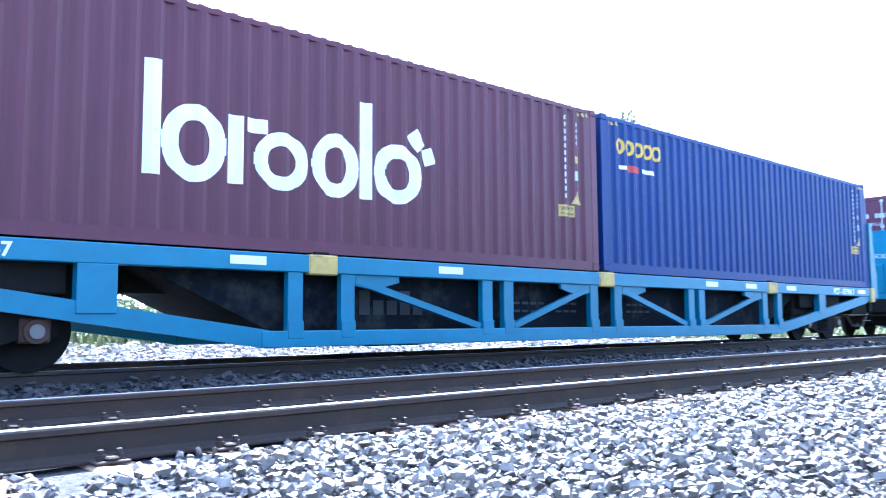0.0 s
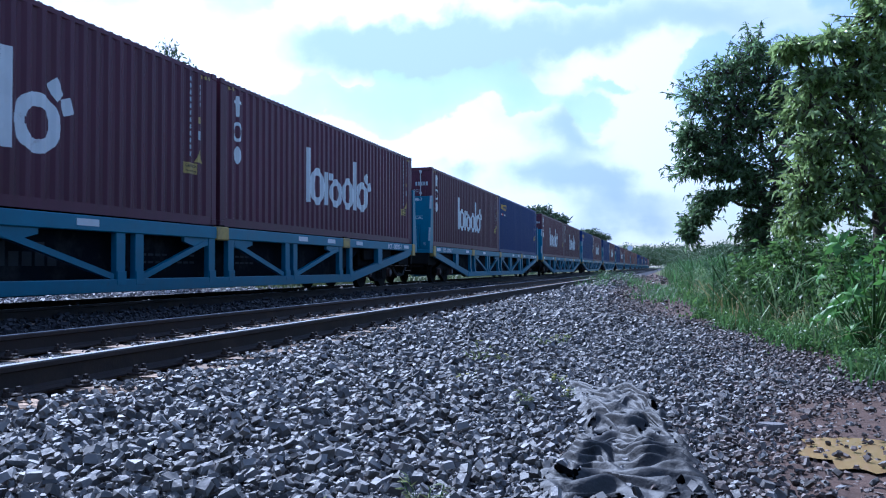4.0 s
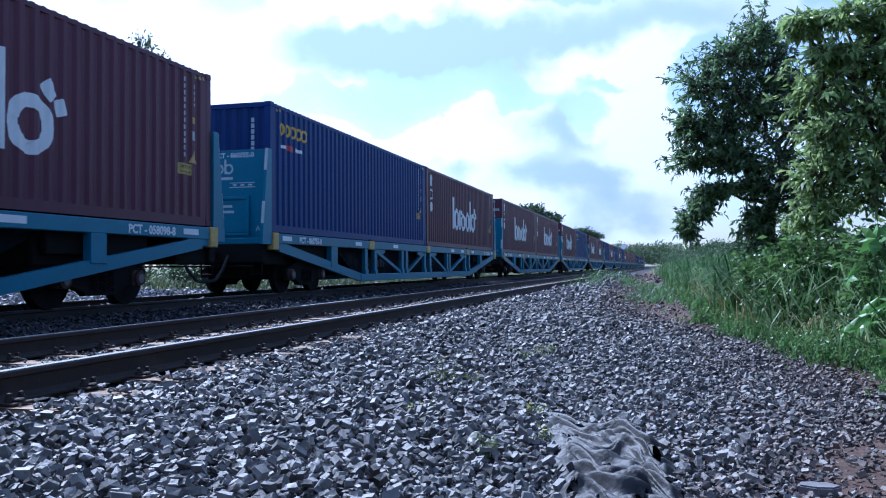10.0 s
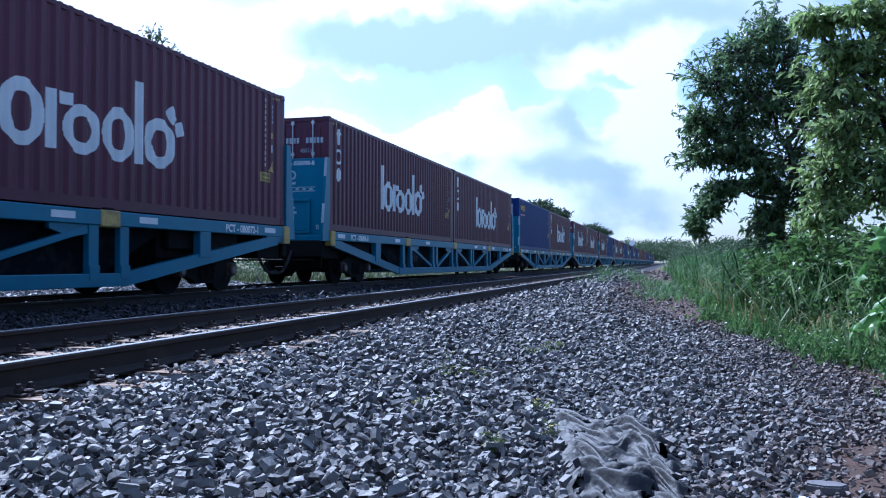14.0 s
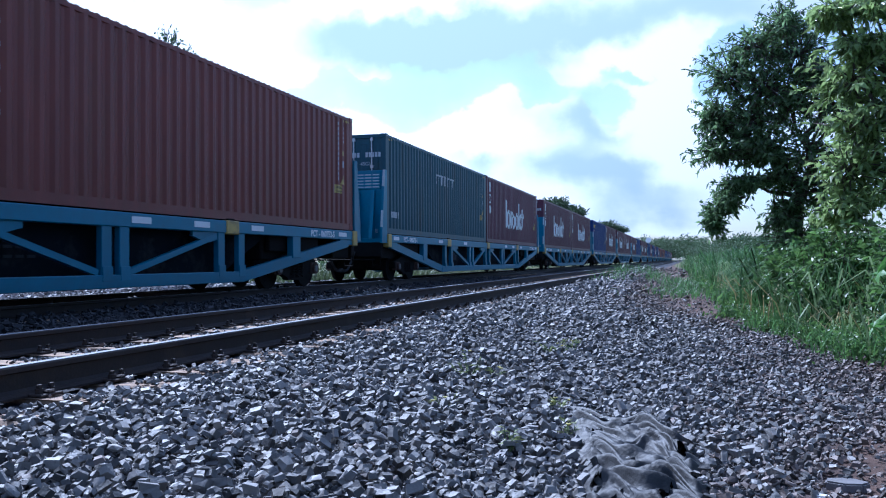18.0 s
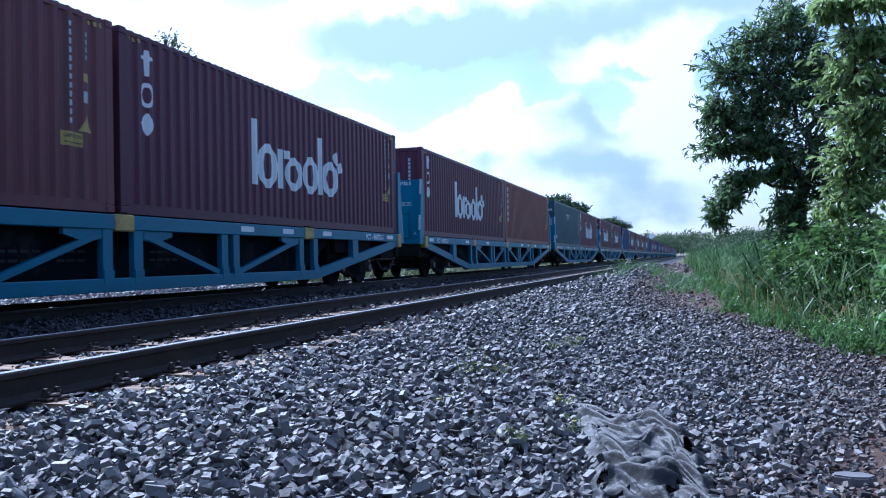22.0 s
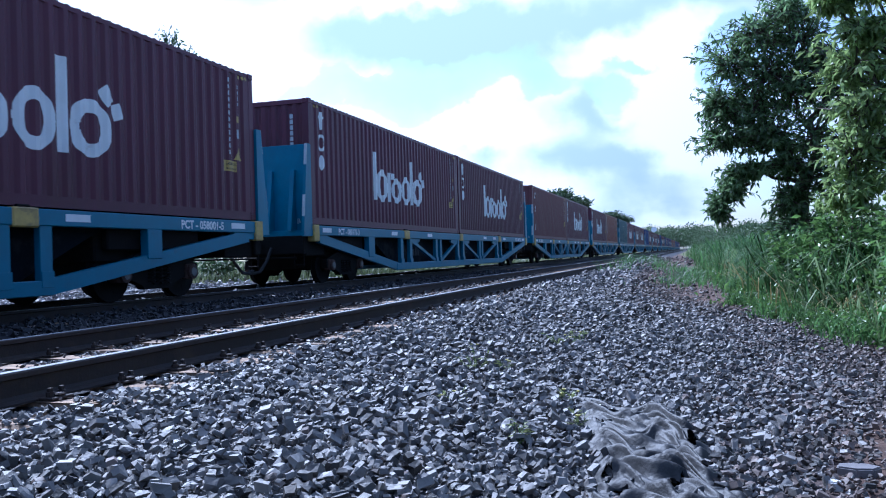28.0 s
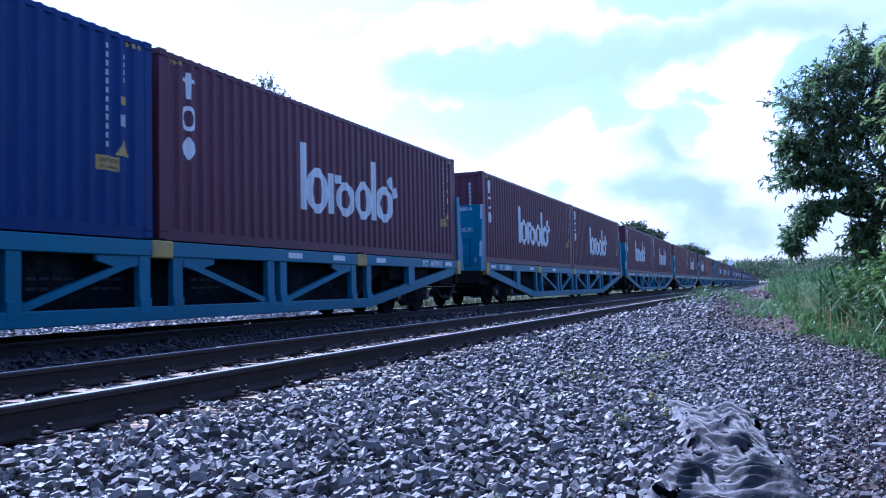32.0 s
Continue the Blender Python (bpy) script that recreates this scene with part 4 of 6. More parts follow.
        for z in (0.46, 0.76):
            rod(bm, (0.88, face + d * 0.16, z), (1.12, face + d * 0.16, z), 0.014, 6)
        add("step_ladder", bm, M_DARK)
        bm = bmesh.new()
        rod(bm, (-1.0, face + d * 0.30, 0.62), (1.0, face + d * 0.30, 0.62), 0.02, 6)
        add("uncoupling_lever", bm, M_DARK)
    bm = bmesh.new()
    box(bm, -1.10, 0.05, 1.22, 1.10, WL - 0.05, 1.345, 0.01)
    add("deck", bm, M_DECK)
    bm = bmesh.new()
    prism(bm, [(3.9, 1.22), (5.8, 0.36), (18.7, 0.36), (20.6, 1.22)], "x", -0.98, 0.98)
    add("inner_body", bm, M_DECK, "enclosed body between the trusses, coloured near black as in shade")
    # faded shapes and stencil lines on the body's flank, darkened to match its painted shade
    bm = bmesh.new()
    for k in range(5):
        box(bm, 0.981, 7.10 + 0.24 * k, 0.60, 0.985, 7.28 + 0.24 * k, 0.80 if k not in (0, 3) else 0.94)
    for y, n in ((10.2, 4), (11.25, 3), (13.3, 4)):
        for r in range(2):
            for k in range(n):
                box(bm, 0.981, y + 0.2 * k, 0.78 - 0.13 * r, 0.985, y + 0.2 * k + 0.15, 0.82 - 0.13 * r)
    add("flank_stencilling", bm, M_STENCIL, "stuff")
    bm = bmesh.new()
    box(bm, -0.25, 0.0, 0.86, 0.25, WL, 1.22, 0.02)
    add("centre_sill", bm, M_DARK)
    for y in (8.0, 10.9, 13.8, 16.6):
        bm = bmesh.new()
        rod(bm, (0.55, y - 0.5, 0.28), (0.55, y + 0.5, 0.28), 0.13, 12) if y < 9 else box(bm, -0.95, y - 0.05, 0.24, 0.95, y + 0.05, 0.37)
        add("air_tank" if y < 9 else "cross_member", bm, M_DARK)
    # bogies: side frames, springs, axle boxes
    for ya, yb in ((AXLES[0], AXLES[1]), (AXLES[2], AXLES[3])):
        mid = (ya + yb) / 2
        for sx in (1, -1):
            x0, x1 = sorted((sx * 0.97, sx * 1.11))
            bm = bmesh.new()
            prism(bm, [(ya - 0.22, 0.36), (ya - 0.22, 0.56), (ya + 0.12, 0.66), (mid - 0.32, 0.78), (mid + 0.32, 0.78), (yb - 0.12, 0.66), (yb + 0.22, 0.56), (yb + 0.22, 0.36),
                       (yb - 0.10, 0.36), (mid + 0.42, 0.24), (mid + 0.34, 0.17), (mid - 0.34, 0.17), (mid - 0.42, 0.24), (ya + 0.10, 0.36)], "x", x0, x1)
            add("bogie_frame", bm, M_DARK)
            for k in (-0.20, 0.0, 0.20):
                bm = bmesh.new()
                tube(bm, [(sx * 1.115 + 0.06 * math.cos(q * 0.7), mid + k + 0.06 * math.sin(q * 0.7), 0.25 + q * 0.0065) for q in range(46)], 0.016, 5)
                add("coil_spring", bm, M_DARK)
            for y in (ya, yb):
                bm = bmesh.new()
                rod(bm, (sx * 1.05, y, 0.42), (sx * 1.19, y, 0.42), 0.125, 14)
                box(bm, *sorted((sx * 0.98, sx * 1.14))[:1], y - 0.15, 0.30, sorted((sx * 0.98, sx * 1.14))[1], y + 0.15, 0.56, 0.02)
                add("axle_box", bm, M_AXLEBOX)
                bm = bmesh.new()
                rod(bm, (sx * 1.19, y, 0.42), (sx * 1.205, y, 0.42), 0.075, 12)
                add("bearing_cap", bm, M_CAP, "grey bearing end cap")
        bm = bmesh.new()
        box(bm, -0.96, ya - 0.42, 0.62, 0.96, yb + 0.42, 1.22, 0.03)
        box(bm, -0.74, ya - 0.30, 0.34, 0.74, yb + 0.30, 0.66, 0.03)
        box(bm, 0.98, ya - 0.30, 0.80, 1.10, yb + 0.30, 1.14, 0.02)
        add("underframe", bm, M_DARK)
        bm = bmesh.new()
        box(bm, -1.05, mid - 0.17, 0.40, 1.05, mid + 0.17, 0.80, 0.03)
        box(bm, -1.0, ya + 0.48, 0.30, 1.0, ya + 0.58, 0.48, 0.01)
        box(bm, -1.0, yb - 0.58, 0.30, 1.0, yb - 0.48, 0.48, 0.01)
        add("bolster", bm, M_DARK)
    # the side that faces away is joined by material
    for material, group in hidden.items():
        parts.append(("far_side_frame", joined("far_side_frame", group, material), "stuff"))
    WM["parts"] = parts
    # the wagons that are only seen far off: the same pieces joined by material
    by = {}
    for name, me, label in parts:
        by.setdefault(me.materials[0], []).append(me)
    WM["distant"] = [("frame" if m == M_WAGON else "running_gear", joined("wagon_frame", group, m), "stuff") for m, group in by.items()]
    # one wheelset about its own axle
    bm = bmesh.new()
    rod(bm, (-1.08, 0, 0), (1.08, 0, 0), 0.08, 12)
    WM["axle"] = solid("wheelset", bm, M_DARK)
    wheels = []
    for sx in (1, -1):
        bm = bmesh.new()
        rod(bm, (sx * 0.775, 0, 0), (sx * 0.805, 0, 0), WHEEL_R + 0.028, 36)
        rod(bm, (sx * 0.805, 0, 0), (sx * 0.90, 0, 0), WHEEL_R, 36)
        rod(bm, (sx * 0.80, 0, 0), (sx * 0.94, 0, 0), 0.14, 18)
        for k in range(6):
            a = k * math.pi / 3
            rod(bm, (sx * 0.90, 0.27 * math.cos(a), 0.27 * math.sin(a)), (sx * 0.905, 0.27 * math.cos(a), 0.27 * math.sin(a)), 0.05, 10)
        wheels.append(solid("wheel", bm, M_DARK))
    WM["wheels"] = wheels
    return WM


NUMBERS = {0: "PCT - 057980-7", 1: "PCT - 060763-1", 2: "PCT - 060755-0", 3: "PCT - 058098-8", 4: "PCT - 080072-1", 5: "PCT - 060752-5",
           6: "PCT - 060732-1", 7: "PCT - 080176-3", 8: "PCT - 058001-5", 9: "PCT - 060797-5"}
EMBLEM_SMALL = []


def bulkhead_emblem():
    """Pale abstract rings and bars on the bulkhead."""
    def flat(fn, x0, x1, z0, z1):
        vs, fs = [], []
        for a in np.arange(x0, x1, 0.012):
            for z in np.arange(z0, z1, 0.012):
                if fn(a + 0.006, z + 0.006):
                    n = len(vs)
                    vs += [(a, -0.114, z), (a + 0.012, -0.114, z), (a + 0.012, -0.114, z + 0.012), (a, -0.114, z + 0.012)]
                    fs.append((n, n + 1, n + 2, n + 3))
        return raw("bulkhead_emblem", vs, fs, M_FADED)
    for k, x in enumerate((-0.50, -0.26, 0.02, 0.26)):
        EMBLEM_SMALL.append(flat(ring(x, 2.78, 0.115, 0.115, 0.045), x - 0.13, x + 0.13, 2.65, 2.91))
    for x, z1 in ((-0.64, 3.0), (0.15, 3.0)):
        EMBLEM_SMALL.append(flat(bar(x, x + 0.045, 2.67, z1), x - 0.01, x + 0.06, 2.66, z1 + 0.01))
    EMBLEM_SMALL.append(flat(bar(-0.1, 0.36, 2.545, 2.60), -0.12, 0.38, 2.54, 2.61))


bulkhead_emblem()


def bulkhead_variant(style, ob):
    """The two wagons whose rear bulkhead differs: one with open shelves, one plain with tapered ribs."""
    y = -0.112
    for x in (0.42, 0.88) if style == "shelves" else (-0.35, 0.30, 0.86):
        bm = bmesh.new()
        prism(bm, [(y, 1.24), (y - 0.28, 1.24), (y - 0.05, 2.62), (y, 2.62)], "x", x - 0.05, x + 0.05)
        part("rib", bm, M_WAGON, ob)
    if style == "shelves":
        for z in (1.32, 2.02, 2.50, 3.08):
            bm = bmesh.new()
            box(bm, -1.15, y - 0.16, z, 0.26, y, z + 0.06, 0.008)
            part("shelf", bm, M_WAGON, ob)
        for x in (-1.15, 0.20):
            bm = bmesh.new()
            box(bm, x, y - 0.16, 1.26, x + 0.06, y, 3.08, 0.008)
            part("shelf_upright", bm, M_WAGON, ob)
        bm = bmesh.new()
        box(bm, 0.34, y - 0.02, 2.66, 1.10, y, 3.14, 0.004)
        panel = part("notice_panel", bm, M_WAGON, ob)
        bm = bmesh.new()
        for r in range(5):
            for c in range(3):
                box(bm, 0.38 + 0.24 * c, y - 0.024, 2.70 + 0.088 * r, 0.58 + 0.24 * c, y - 0.019, 2.735 + 0.088 * r)
        tagged(part("notice_lines", bm, M_FADED, panel, "rows of pale unreadable stencil marks"), kind="stuff")


def wagon(number, style=""):
    W = wagon_meshes()
    ob = tagged(new("container_wagon"), "turquoise-blue steel container wagon with truss sides and end bulkheads", "wagon", "wagons of the train")
    for name, me, label in W["parts"] if number else W["distant"]:
        if style and name in ("service_door", "service_door_rim", "stencilling") and me.vertices[0].co.y < 0:
            continue
        if label == "stuff":
            tagged(shared(name, me, ob), kind="stuff")
        else:
            shared(name, me, ob, label)
    sets = []
    for y in AXLES:
        axle = shared("wheelset", W["axle"], ob, "", (0, y, WHEEL_R))
        for me in W["wheels"]:
            shared("wheel", me, axle)
        sets.append(axle)
    if number:
        for y in (1.36, 21.95):
            tilt = lettering(number, 0.20, 0.003, bold=0.006)
            tilt.materials.append(M_WHITE)
            tilt.transform(Matrix.Translation((1.2765, y, 1.165)) @ Matrix.Rotation(radians(90), 4, "Z"))
            shared("running_number", tilt, ob, "pale stencilled running number")
        if not style:
            head = lettering(number, 0.15, 0.003, bold=0.003)
            head.materials.append(M_WHITE)
            head.transform(Matrix.Translation((-0.10, -0.113, 3.03)))
            shared("running_number", head, ob, "pale stencilled running number")
        letter = lettering("A" if number[6:8] == "06" else "B", 0.16, 0.003)
        letter.materials.append(M_FADED)
        letter.transform(Matrix.Translation((0.92, -0.113, 1.40)))
        shared("end_letter", letter, ob)
        for me in EMBLEM_SMALL if not style else ():
            shared("bulkhead_emblem", me, ob)
        if style:
            bulkhead_variant(style, ob)
    return ob, sets


# (rear container, front container) of each wagon, counted back from the first one that the camera sees close
LOADS = {0: ("maroon", "blue"), 1: ("maroon", "maroon"), 2: ("blue", "maroon"), 3: ("maroon", "maroon"), 4: ("green", "maroon"), 5: ("maroon_flat", "brown"),
         6: ("maroon_faded", "maroon"), 7: ("maroon_flat", "maroon"), 8: ("maroon_flat", "maroon"), 9: ("blue_plain", "maroon"), 10: ("maroon", "maroon"),
         -1: ("maroon", "maroon"), -2: ("blue", "maroon"), -3: ("blue_plain", "maroon"), -4: ("blue", "maroon"), -5: ("brown", "maroon_faded"), -6: ("maroon_faded", "brown"),
         -7: ("brown", "blue_plain"), -8: ("blue_plain", "blue"), -9: ("maroon", "blue"), -10: ("blue_plain", "maroon"), -11: ("blue", "maroon_faded"), -12: ("brown", "maroon")}
TRAIN = []


def build_train():
    plain = None
    for k in sorted(LOADS):
        if k in NUMBERS or plain is None:
            ob, sets = wagon(NUMBERS.get(k), {4: "shelves", 7: "ribs"}.get(k, ""))
            if k not in NUMBERS:
                plain = ob
        else:
            ob = copy_thing(plain, Matrix())
            sets = [c for c in ob.children if c.name.split(".")[0] == "wheelset"]
        rear, front = (container_of(kind) for kind in LOADS[k])
        TRAIN.append((k, ob, sets, rear, front))


build_train()


# ---- tracks: sleepers and fastenings ----
rng = np.random.default_rng(7)


def sleeper_mesh(seed):
    r = random.Random(seed)
    bm = bmesh.new()
    box(bm, -1.38, -0.115, -0.16, 1.38, 0.115, 0.0, 0.012)
    for v in bm.verts:
        v.co += Vector((r.uniform(-0.05, 0.03), r.uniform(-0.022, 0.022), r.uniform(-0.012, 0.006)))
    # split ends
    box(bm, 1.36, -0.03, -0.10, 1.40 + r.uniform(0, 0.02), 0.02, -0.01)
    return solid("sleeper", bm, M_SLEEPER)


def fastening_mesh():
    """A base plate with its two screw spikes and clip on each side of the rail."""
    bm = bmesh.new()
    box(bm, -0.17, -0.085, 0.0, 0.17, 0.085, 0.016, 0.004)
    for x in (-0.115, 0.115):
        for y in (-0.045, 0.045):
            rod(bm, (x, y, 0.016), (x, y, 0.045), 0.022, 8)
            box(bm, x - 0.013, y - 0.013, 0.045, x + 0.013, y + 0.013, 0.068, 0.003)
        box(bm, x - 0.05, -0.03, 0.018, x + 0.05, 0.03, 0.036, 0.008)
    return solid("fastening", bm, M_RAIL)


def build_tracks():
    kinds = [sleeper_mesh(i) for i in range(5)]
    clip = fastening_mesh()
    for centre, name, last in ((XN, "near", 130), (XT, "far", 100)):
        track = tagged(new("railway_track"), "weathered wooden sleepers of a straight ballasted railway track", "track", kind="structure")
        r = random.Random(len(name))
        for i in range(last):
            y = -12.56 + i * 0.585 + r.uniform(-0.03, 0.03)
            s = shared("sleeper", kinds[i % 5], track, "", (centre + r.uniform(-0.05, 0.06), y, -0.180))
            s.rotation_euler = (0, 0, radians(r.uniform(-1.2, 1.2)))
            if name == "near" and 8 < i < 76:
                for side in (1, -1):
                    shared("fastening", clip, track, "", (centre + side * GAUGE, y, -0.178))


build_tracks()

# ---- loose stone ----
CHIP_V = np.array([(-1, -1, -1), (1, -1, -1), (1, 1, -1), (-1, 1, -1), (-1, -1, 1), (1, -1, 1), (1, 1, 1), (-1, 1, 1)]) * 0.62
CHIP_F = np.array([(0, 2, 1), (0, 3, 2), (4, 5, 6), (4, 6, 7), (0, 1, 5), (0, 5, 4), (1, 2, 6), (1, 6, 5), (2, 3, 7), (2, 7, 6), (3, 0, 4), (3, 4, 7)])


def turned(n, steep):
    """n random turns; steep limits the tilt from lying flat."""
    a, b, c = rng.uniform(0, 2 * np.pi, n), rng.normal(0, steep, n), rng.normal(0, steep, n)
    ca, sa, cb, sb, cc, sc = np.cos(a), np.sin(a), np.cos(b), np.sin(b), np.cos(c), np.sin(c)
    z, o = np.zeros(n), np.ones(n)
    ra = np.stack([ca, -sa, z, sa, ca, z, z, z, o], -1).reshape(n, 3, 3)
    rb = np.stack([o, z, z, z, cb, -sb, z, sb, cb], -1).reshape(n, 3, 3)
    rc = np.stack([cc, z, sc, z, o, z, -sc, z, cc], -1).reshape(n, 3, 3)
    return ra @ rb @ rc


def mesh_from(name, verts, faces, material, smooth=False):
    """A mesh of equal-sided faces from arrays."""
    me = bpy.data.meshes.new(name)
    n, k = faces.shape
    me.vertices.add(len(verts))
    me.vertices.foreach_set("co", np.ascontiguousarray(verts, dtype=np.float32).ravel())
    me.loops.add(n * k)
    me.loops.foreach_set("vertex_index", np.ascontiguousarray(faces, dtype=np.int32).ravel())
    me.polygons.add(n)
    me.polygons.foreach_set("loop_start", np.arange(n, dtype=np.int32) * k)
    me.polygons.foreach_set("use_smooth", np.full(n, smooth))
    me.materials.append(material)
    me.update(calc_edges=True)
    return me


GOLDEN = (1 + 5 ** 0.5) / 2
ROCK_V = np.array([(-1, GOLDEN, 0), (1, GOLDEN, 0), (-1, -GOLDEN, 0), (1, -GOLDEN, 0), (0, -1, GOLDEN), (0, 1, GOLDEN), (0, -1, -GOLDEN), (0, 1, -GOLDEN), (GOLDEN, 0, -1), (GOLDEN, 0, 1), (-GOLDEN, 0, -1), (-GOLDEN, 0, 1)]) / 1.902
ROCK_F = np.array([(0, 11, 5), (0, 5, 1), (0, 1, 7), (0, 7, 10), (0, 10, 11), (1, 5, 9), (5, 11, 4), (11, 10, 2), (10, 7, 6), (7, 1, 8), (3, 9, 4), (3, 4, 2), (3, 2, 6), (3, 6, 8), (3, 8, 9), (4, 9, 5), (2, 4, 11), (6, 2, 10), (8, 6, 7), (9, 8, 1)])


def coarse(xy):
    """The ballast heap beside the track is coarser than the stone strewn by the path."""
    return np.where(xy[:, 1] < 14, np.interp(xy[:, 0], [-5.3, -3.7, -3.2, -1.4, -0.3, 0.6], [0.95, 1.0, 1.36, 1.32, 1.06, 0.95]), 1.0)


def stones(xy, size, on=None, rock=False):
    """Broken stones, heaped loosely; those marked by on lie upon a sleeper. Near ones are many-sided rocks, far ones plain chips."""
    n = len(xy)
    base, faces = (np.sign(ROCK_V) * np.abs(ROCK_V) ** 0.72 * 0.92, ROCK_F) if rock else (CHIP_V, CHIP_F)
    k = len(base)
    v = base[None] * (1 + rng.uniform(-0.20, 0.16, (n, k, 1))) * (1 + rng.uniform(-0.18, 0.18, (n, k, 3)))
    if not rock:
        v[:, 4:, :2] *= rng.uniform(0.50, 1.0, (n, 1, 2))
    scale = np.stack([rng.uniform(0.85, 1.45, n), rng.uniform(0.6, 1.0, n), rng.uniform(0.34, 0.72, n)], -1)
    r = size * np.clip(np.exp(rng.normal(0, 0.30, n)), 0.5, 1.7) * 0.5
    r *= coarse(xy)
    v = v * scale[:, None, :] * r[:, None, None]
    v = np.einsum("nij,nkj->nki", turned(n, 0.50), v)
    z = np.array([ground_z(x, y) for x, y in xy]) + r * rng.uniform(-0.9, 1.8, n)
    z -= 0.030 * np.clip((1.50 - np.abs(xy[:, 0] - XN)) / 0.15, 0, 1)
    if on is not None:
        z = np.where(on, np.maximum(z, -0.175 + 0.35 * r), z)
    v += np.concatenate([xy, z[:, None]], 1)[:, None, :]
    f = faces[None] + k * np.arange(n)[:, None, None]
    return v.reshape(-1, 3), f.reshape(-1, 3)


def under_sheet(p):
    """Where the torn plastic sheet covers the stones."""
    left = np.interp(p[:, 1], [1.7, 2.4, 2.8, 3.4, 3.85, 4.4], [-0.40, -0.40, -0.30, -0.42, -0.48, -0.62])
    right = np.interp(p[:, 1], [1.7, 2.4, 3.0, 3.55, 3.9, 4.2, 4.4], [0.20, 0.14, 0.07, 0.09, -0.03, -0.30, -0.55])
    return (p[:, 1] > 1.7) & (p[:, 1] < 4.4) & (p[:, 0] > left + 0.05) & (p[:, 0] < right - 0.05)


def sprinkle(x0, x1, y0, y1, per_m2):
    n = int((x1 - x0) * (y1 - y0) * per_m2)
    return np.stack([rng.uniform(x0, x1, n), rng.uniform(y0, y1, n)], -1)


def clear_of_rails(p):
    """Stones keep off the rails themselves."""
    keep = np.ones(len(p), bool)
    for c in (XN - GAUGE, XN + GAUGE, XT - GAUGE, XT + GAUGE):
        keep &= np.abs(p[:, 0] - c) > 0.10
    return p[keep]


def build_stones():
    zones = [(np.concatenate([sprinkle(-3.5, 1.9, 0.4, 5.5, 3100), sprinkle(-3.5, 1.3, -2.5, 0.4, 700)]), 0.031, True),
             (sprinkle(-3.5, 1.7, 5.5, 9.5, 1750), 0.038, False),
             (sprinkle(-3.5, 1.2, -9, -2.5, 320), 0.050, False),
             (sprinkle(-3.5, 1.5, 9.5, 17, 950), 0.049, False),
             (sprinkle(-3.5, 1.0, 17, 34, 190), 0.09, False),
             (sprinkle(-3.3, 0.6, 34, 70, 30), 0.17, False),
             (np.concatenate([sprinkle(-5.25, -3.7, -9, -3, 400), sprinkle(-5.25, -3.7, -3, 12, 900)]), 0.044, False),
             (sprinkle(-5.25, -3.7, 12, 30, 330), 0.065, False),
             (np.concatenate([sprinkle(-8.6, -5.4, -5, 16, 260), sprinkle(-8.6, -5.4, 16, 34, 90)]), 0.078, False),
             (np.concatenate([sprinkle(-13, -8.7, -3, 34, 120), sprinkle(-17.2, -13, 0, 32, 110)]), 0.095, False)]
    heaps = {"grey": [], "oily": [], "pale": [], "brown": []}
    for p, size, rock in zones:
        p = clear_of_rails(p)
        p = p[rng.uniform(0, 1, len(p)) < coarse(p) ** -1.6]
        p = p[~under_sheet(p) | (rng.uniform(0, 1, len(p)) < 0.20)]
        # stones thin out over the soil instead of ending at a line
        past = p[:, 0] - soil_edge(p[:, 1]) + rng.normal(0, 0.10, len(p))
        p = p[(past < 0) | (rng.uniform(0, 1, len(p)) < 0.36 * np.exp(-np.maximum(past, 0) / 0.22) + 0.10)]
        p = p[p[:, 0] > far_edge(p[:, 1]) - rng.exponential(0.3, len(p))]
        # sleepers stay partly bare
        sleeper = lambda q: (np.abs(((q[:, 1] + 3.2) / 0.585 + 0.5) % 1 - 0.5) < 0.19) & (np.abs(q[:, 0] - XN) < 1.36)
        p = p[~(sleeper(p) & (rng.uniform(0, 1, len(p)) < 0.90 - 0.35 * np.clip((np.abs(p[:, 0] - XN) - 1.15) / 0.2, 0, 1)))]
        n = len(p)
        share = np.clip(0.06 + 0.75 * (p[:, 0] - np.minimum(soil_edge(p[:, 1]), 0.7) + 0.85) + 0.35 * np.clip((p[:, 1] - 9) / 6, 0, 1) * (p[:, 0] > -1.6), 0.04, 0.92)
        share = np.where(np.abs(p[:, 0] - XN) < 0.8, 0.55, share)
        kind = np.where(rng.uniform(0, 1, n) < share, 3, 0)
        # stones in the train's shadow get the darkened colour, one patch left out
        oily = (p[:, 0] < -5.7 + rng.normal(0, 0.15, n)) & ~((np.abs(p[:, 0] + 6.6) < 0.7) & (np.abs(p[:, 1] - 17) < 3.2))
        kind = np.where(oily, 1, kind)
        # beyond the train the stones take the paler colour that imitates sunlight
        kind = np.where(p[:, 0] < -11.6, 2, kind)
        for k, name in enumerate(heaps):
            q = p[kind == k]
            size_here = size * (0.86 if name == "brown" else 1.0)
            if rock:
                half = rng.uniform(0, 1, len(q)) < 0.22
                heaps[name].append(stones(q[half], size_here, sleeper(q[half]), True))
                q = q[~half]
                size_here *= 1.18
            heaps[name].append(stones(q, size_here, sleeper(q)))
    for key, name, material, label in (("grey", "ballast_stones", M_STONE, "sharp grey crushed basalt ballast beside the track"), ("pale", "pale_stones", M_STONE4, "ballast shoulder beyond the train, coloured pale to look sunlit"),
                                       ("oily", "oily_stones", M_STONE3, "ballast under and beside the train, coloured dark for its shadow"), ("brown", "dusty_stones", M_STONE2, "dusty brownish crushed stone mixed into the ballast")):
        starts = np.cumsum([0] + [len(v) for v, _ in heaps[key]])
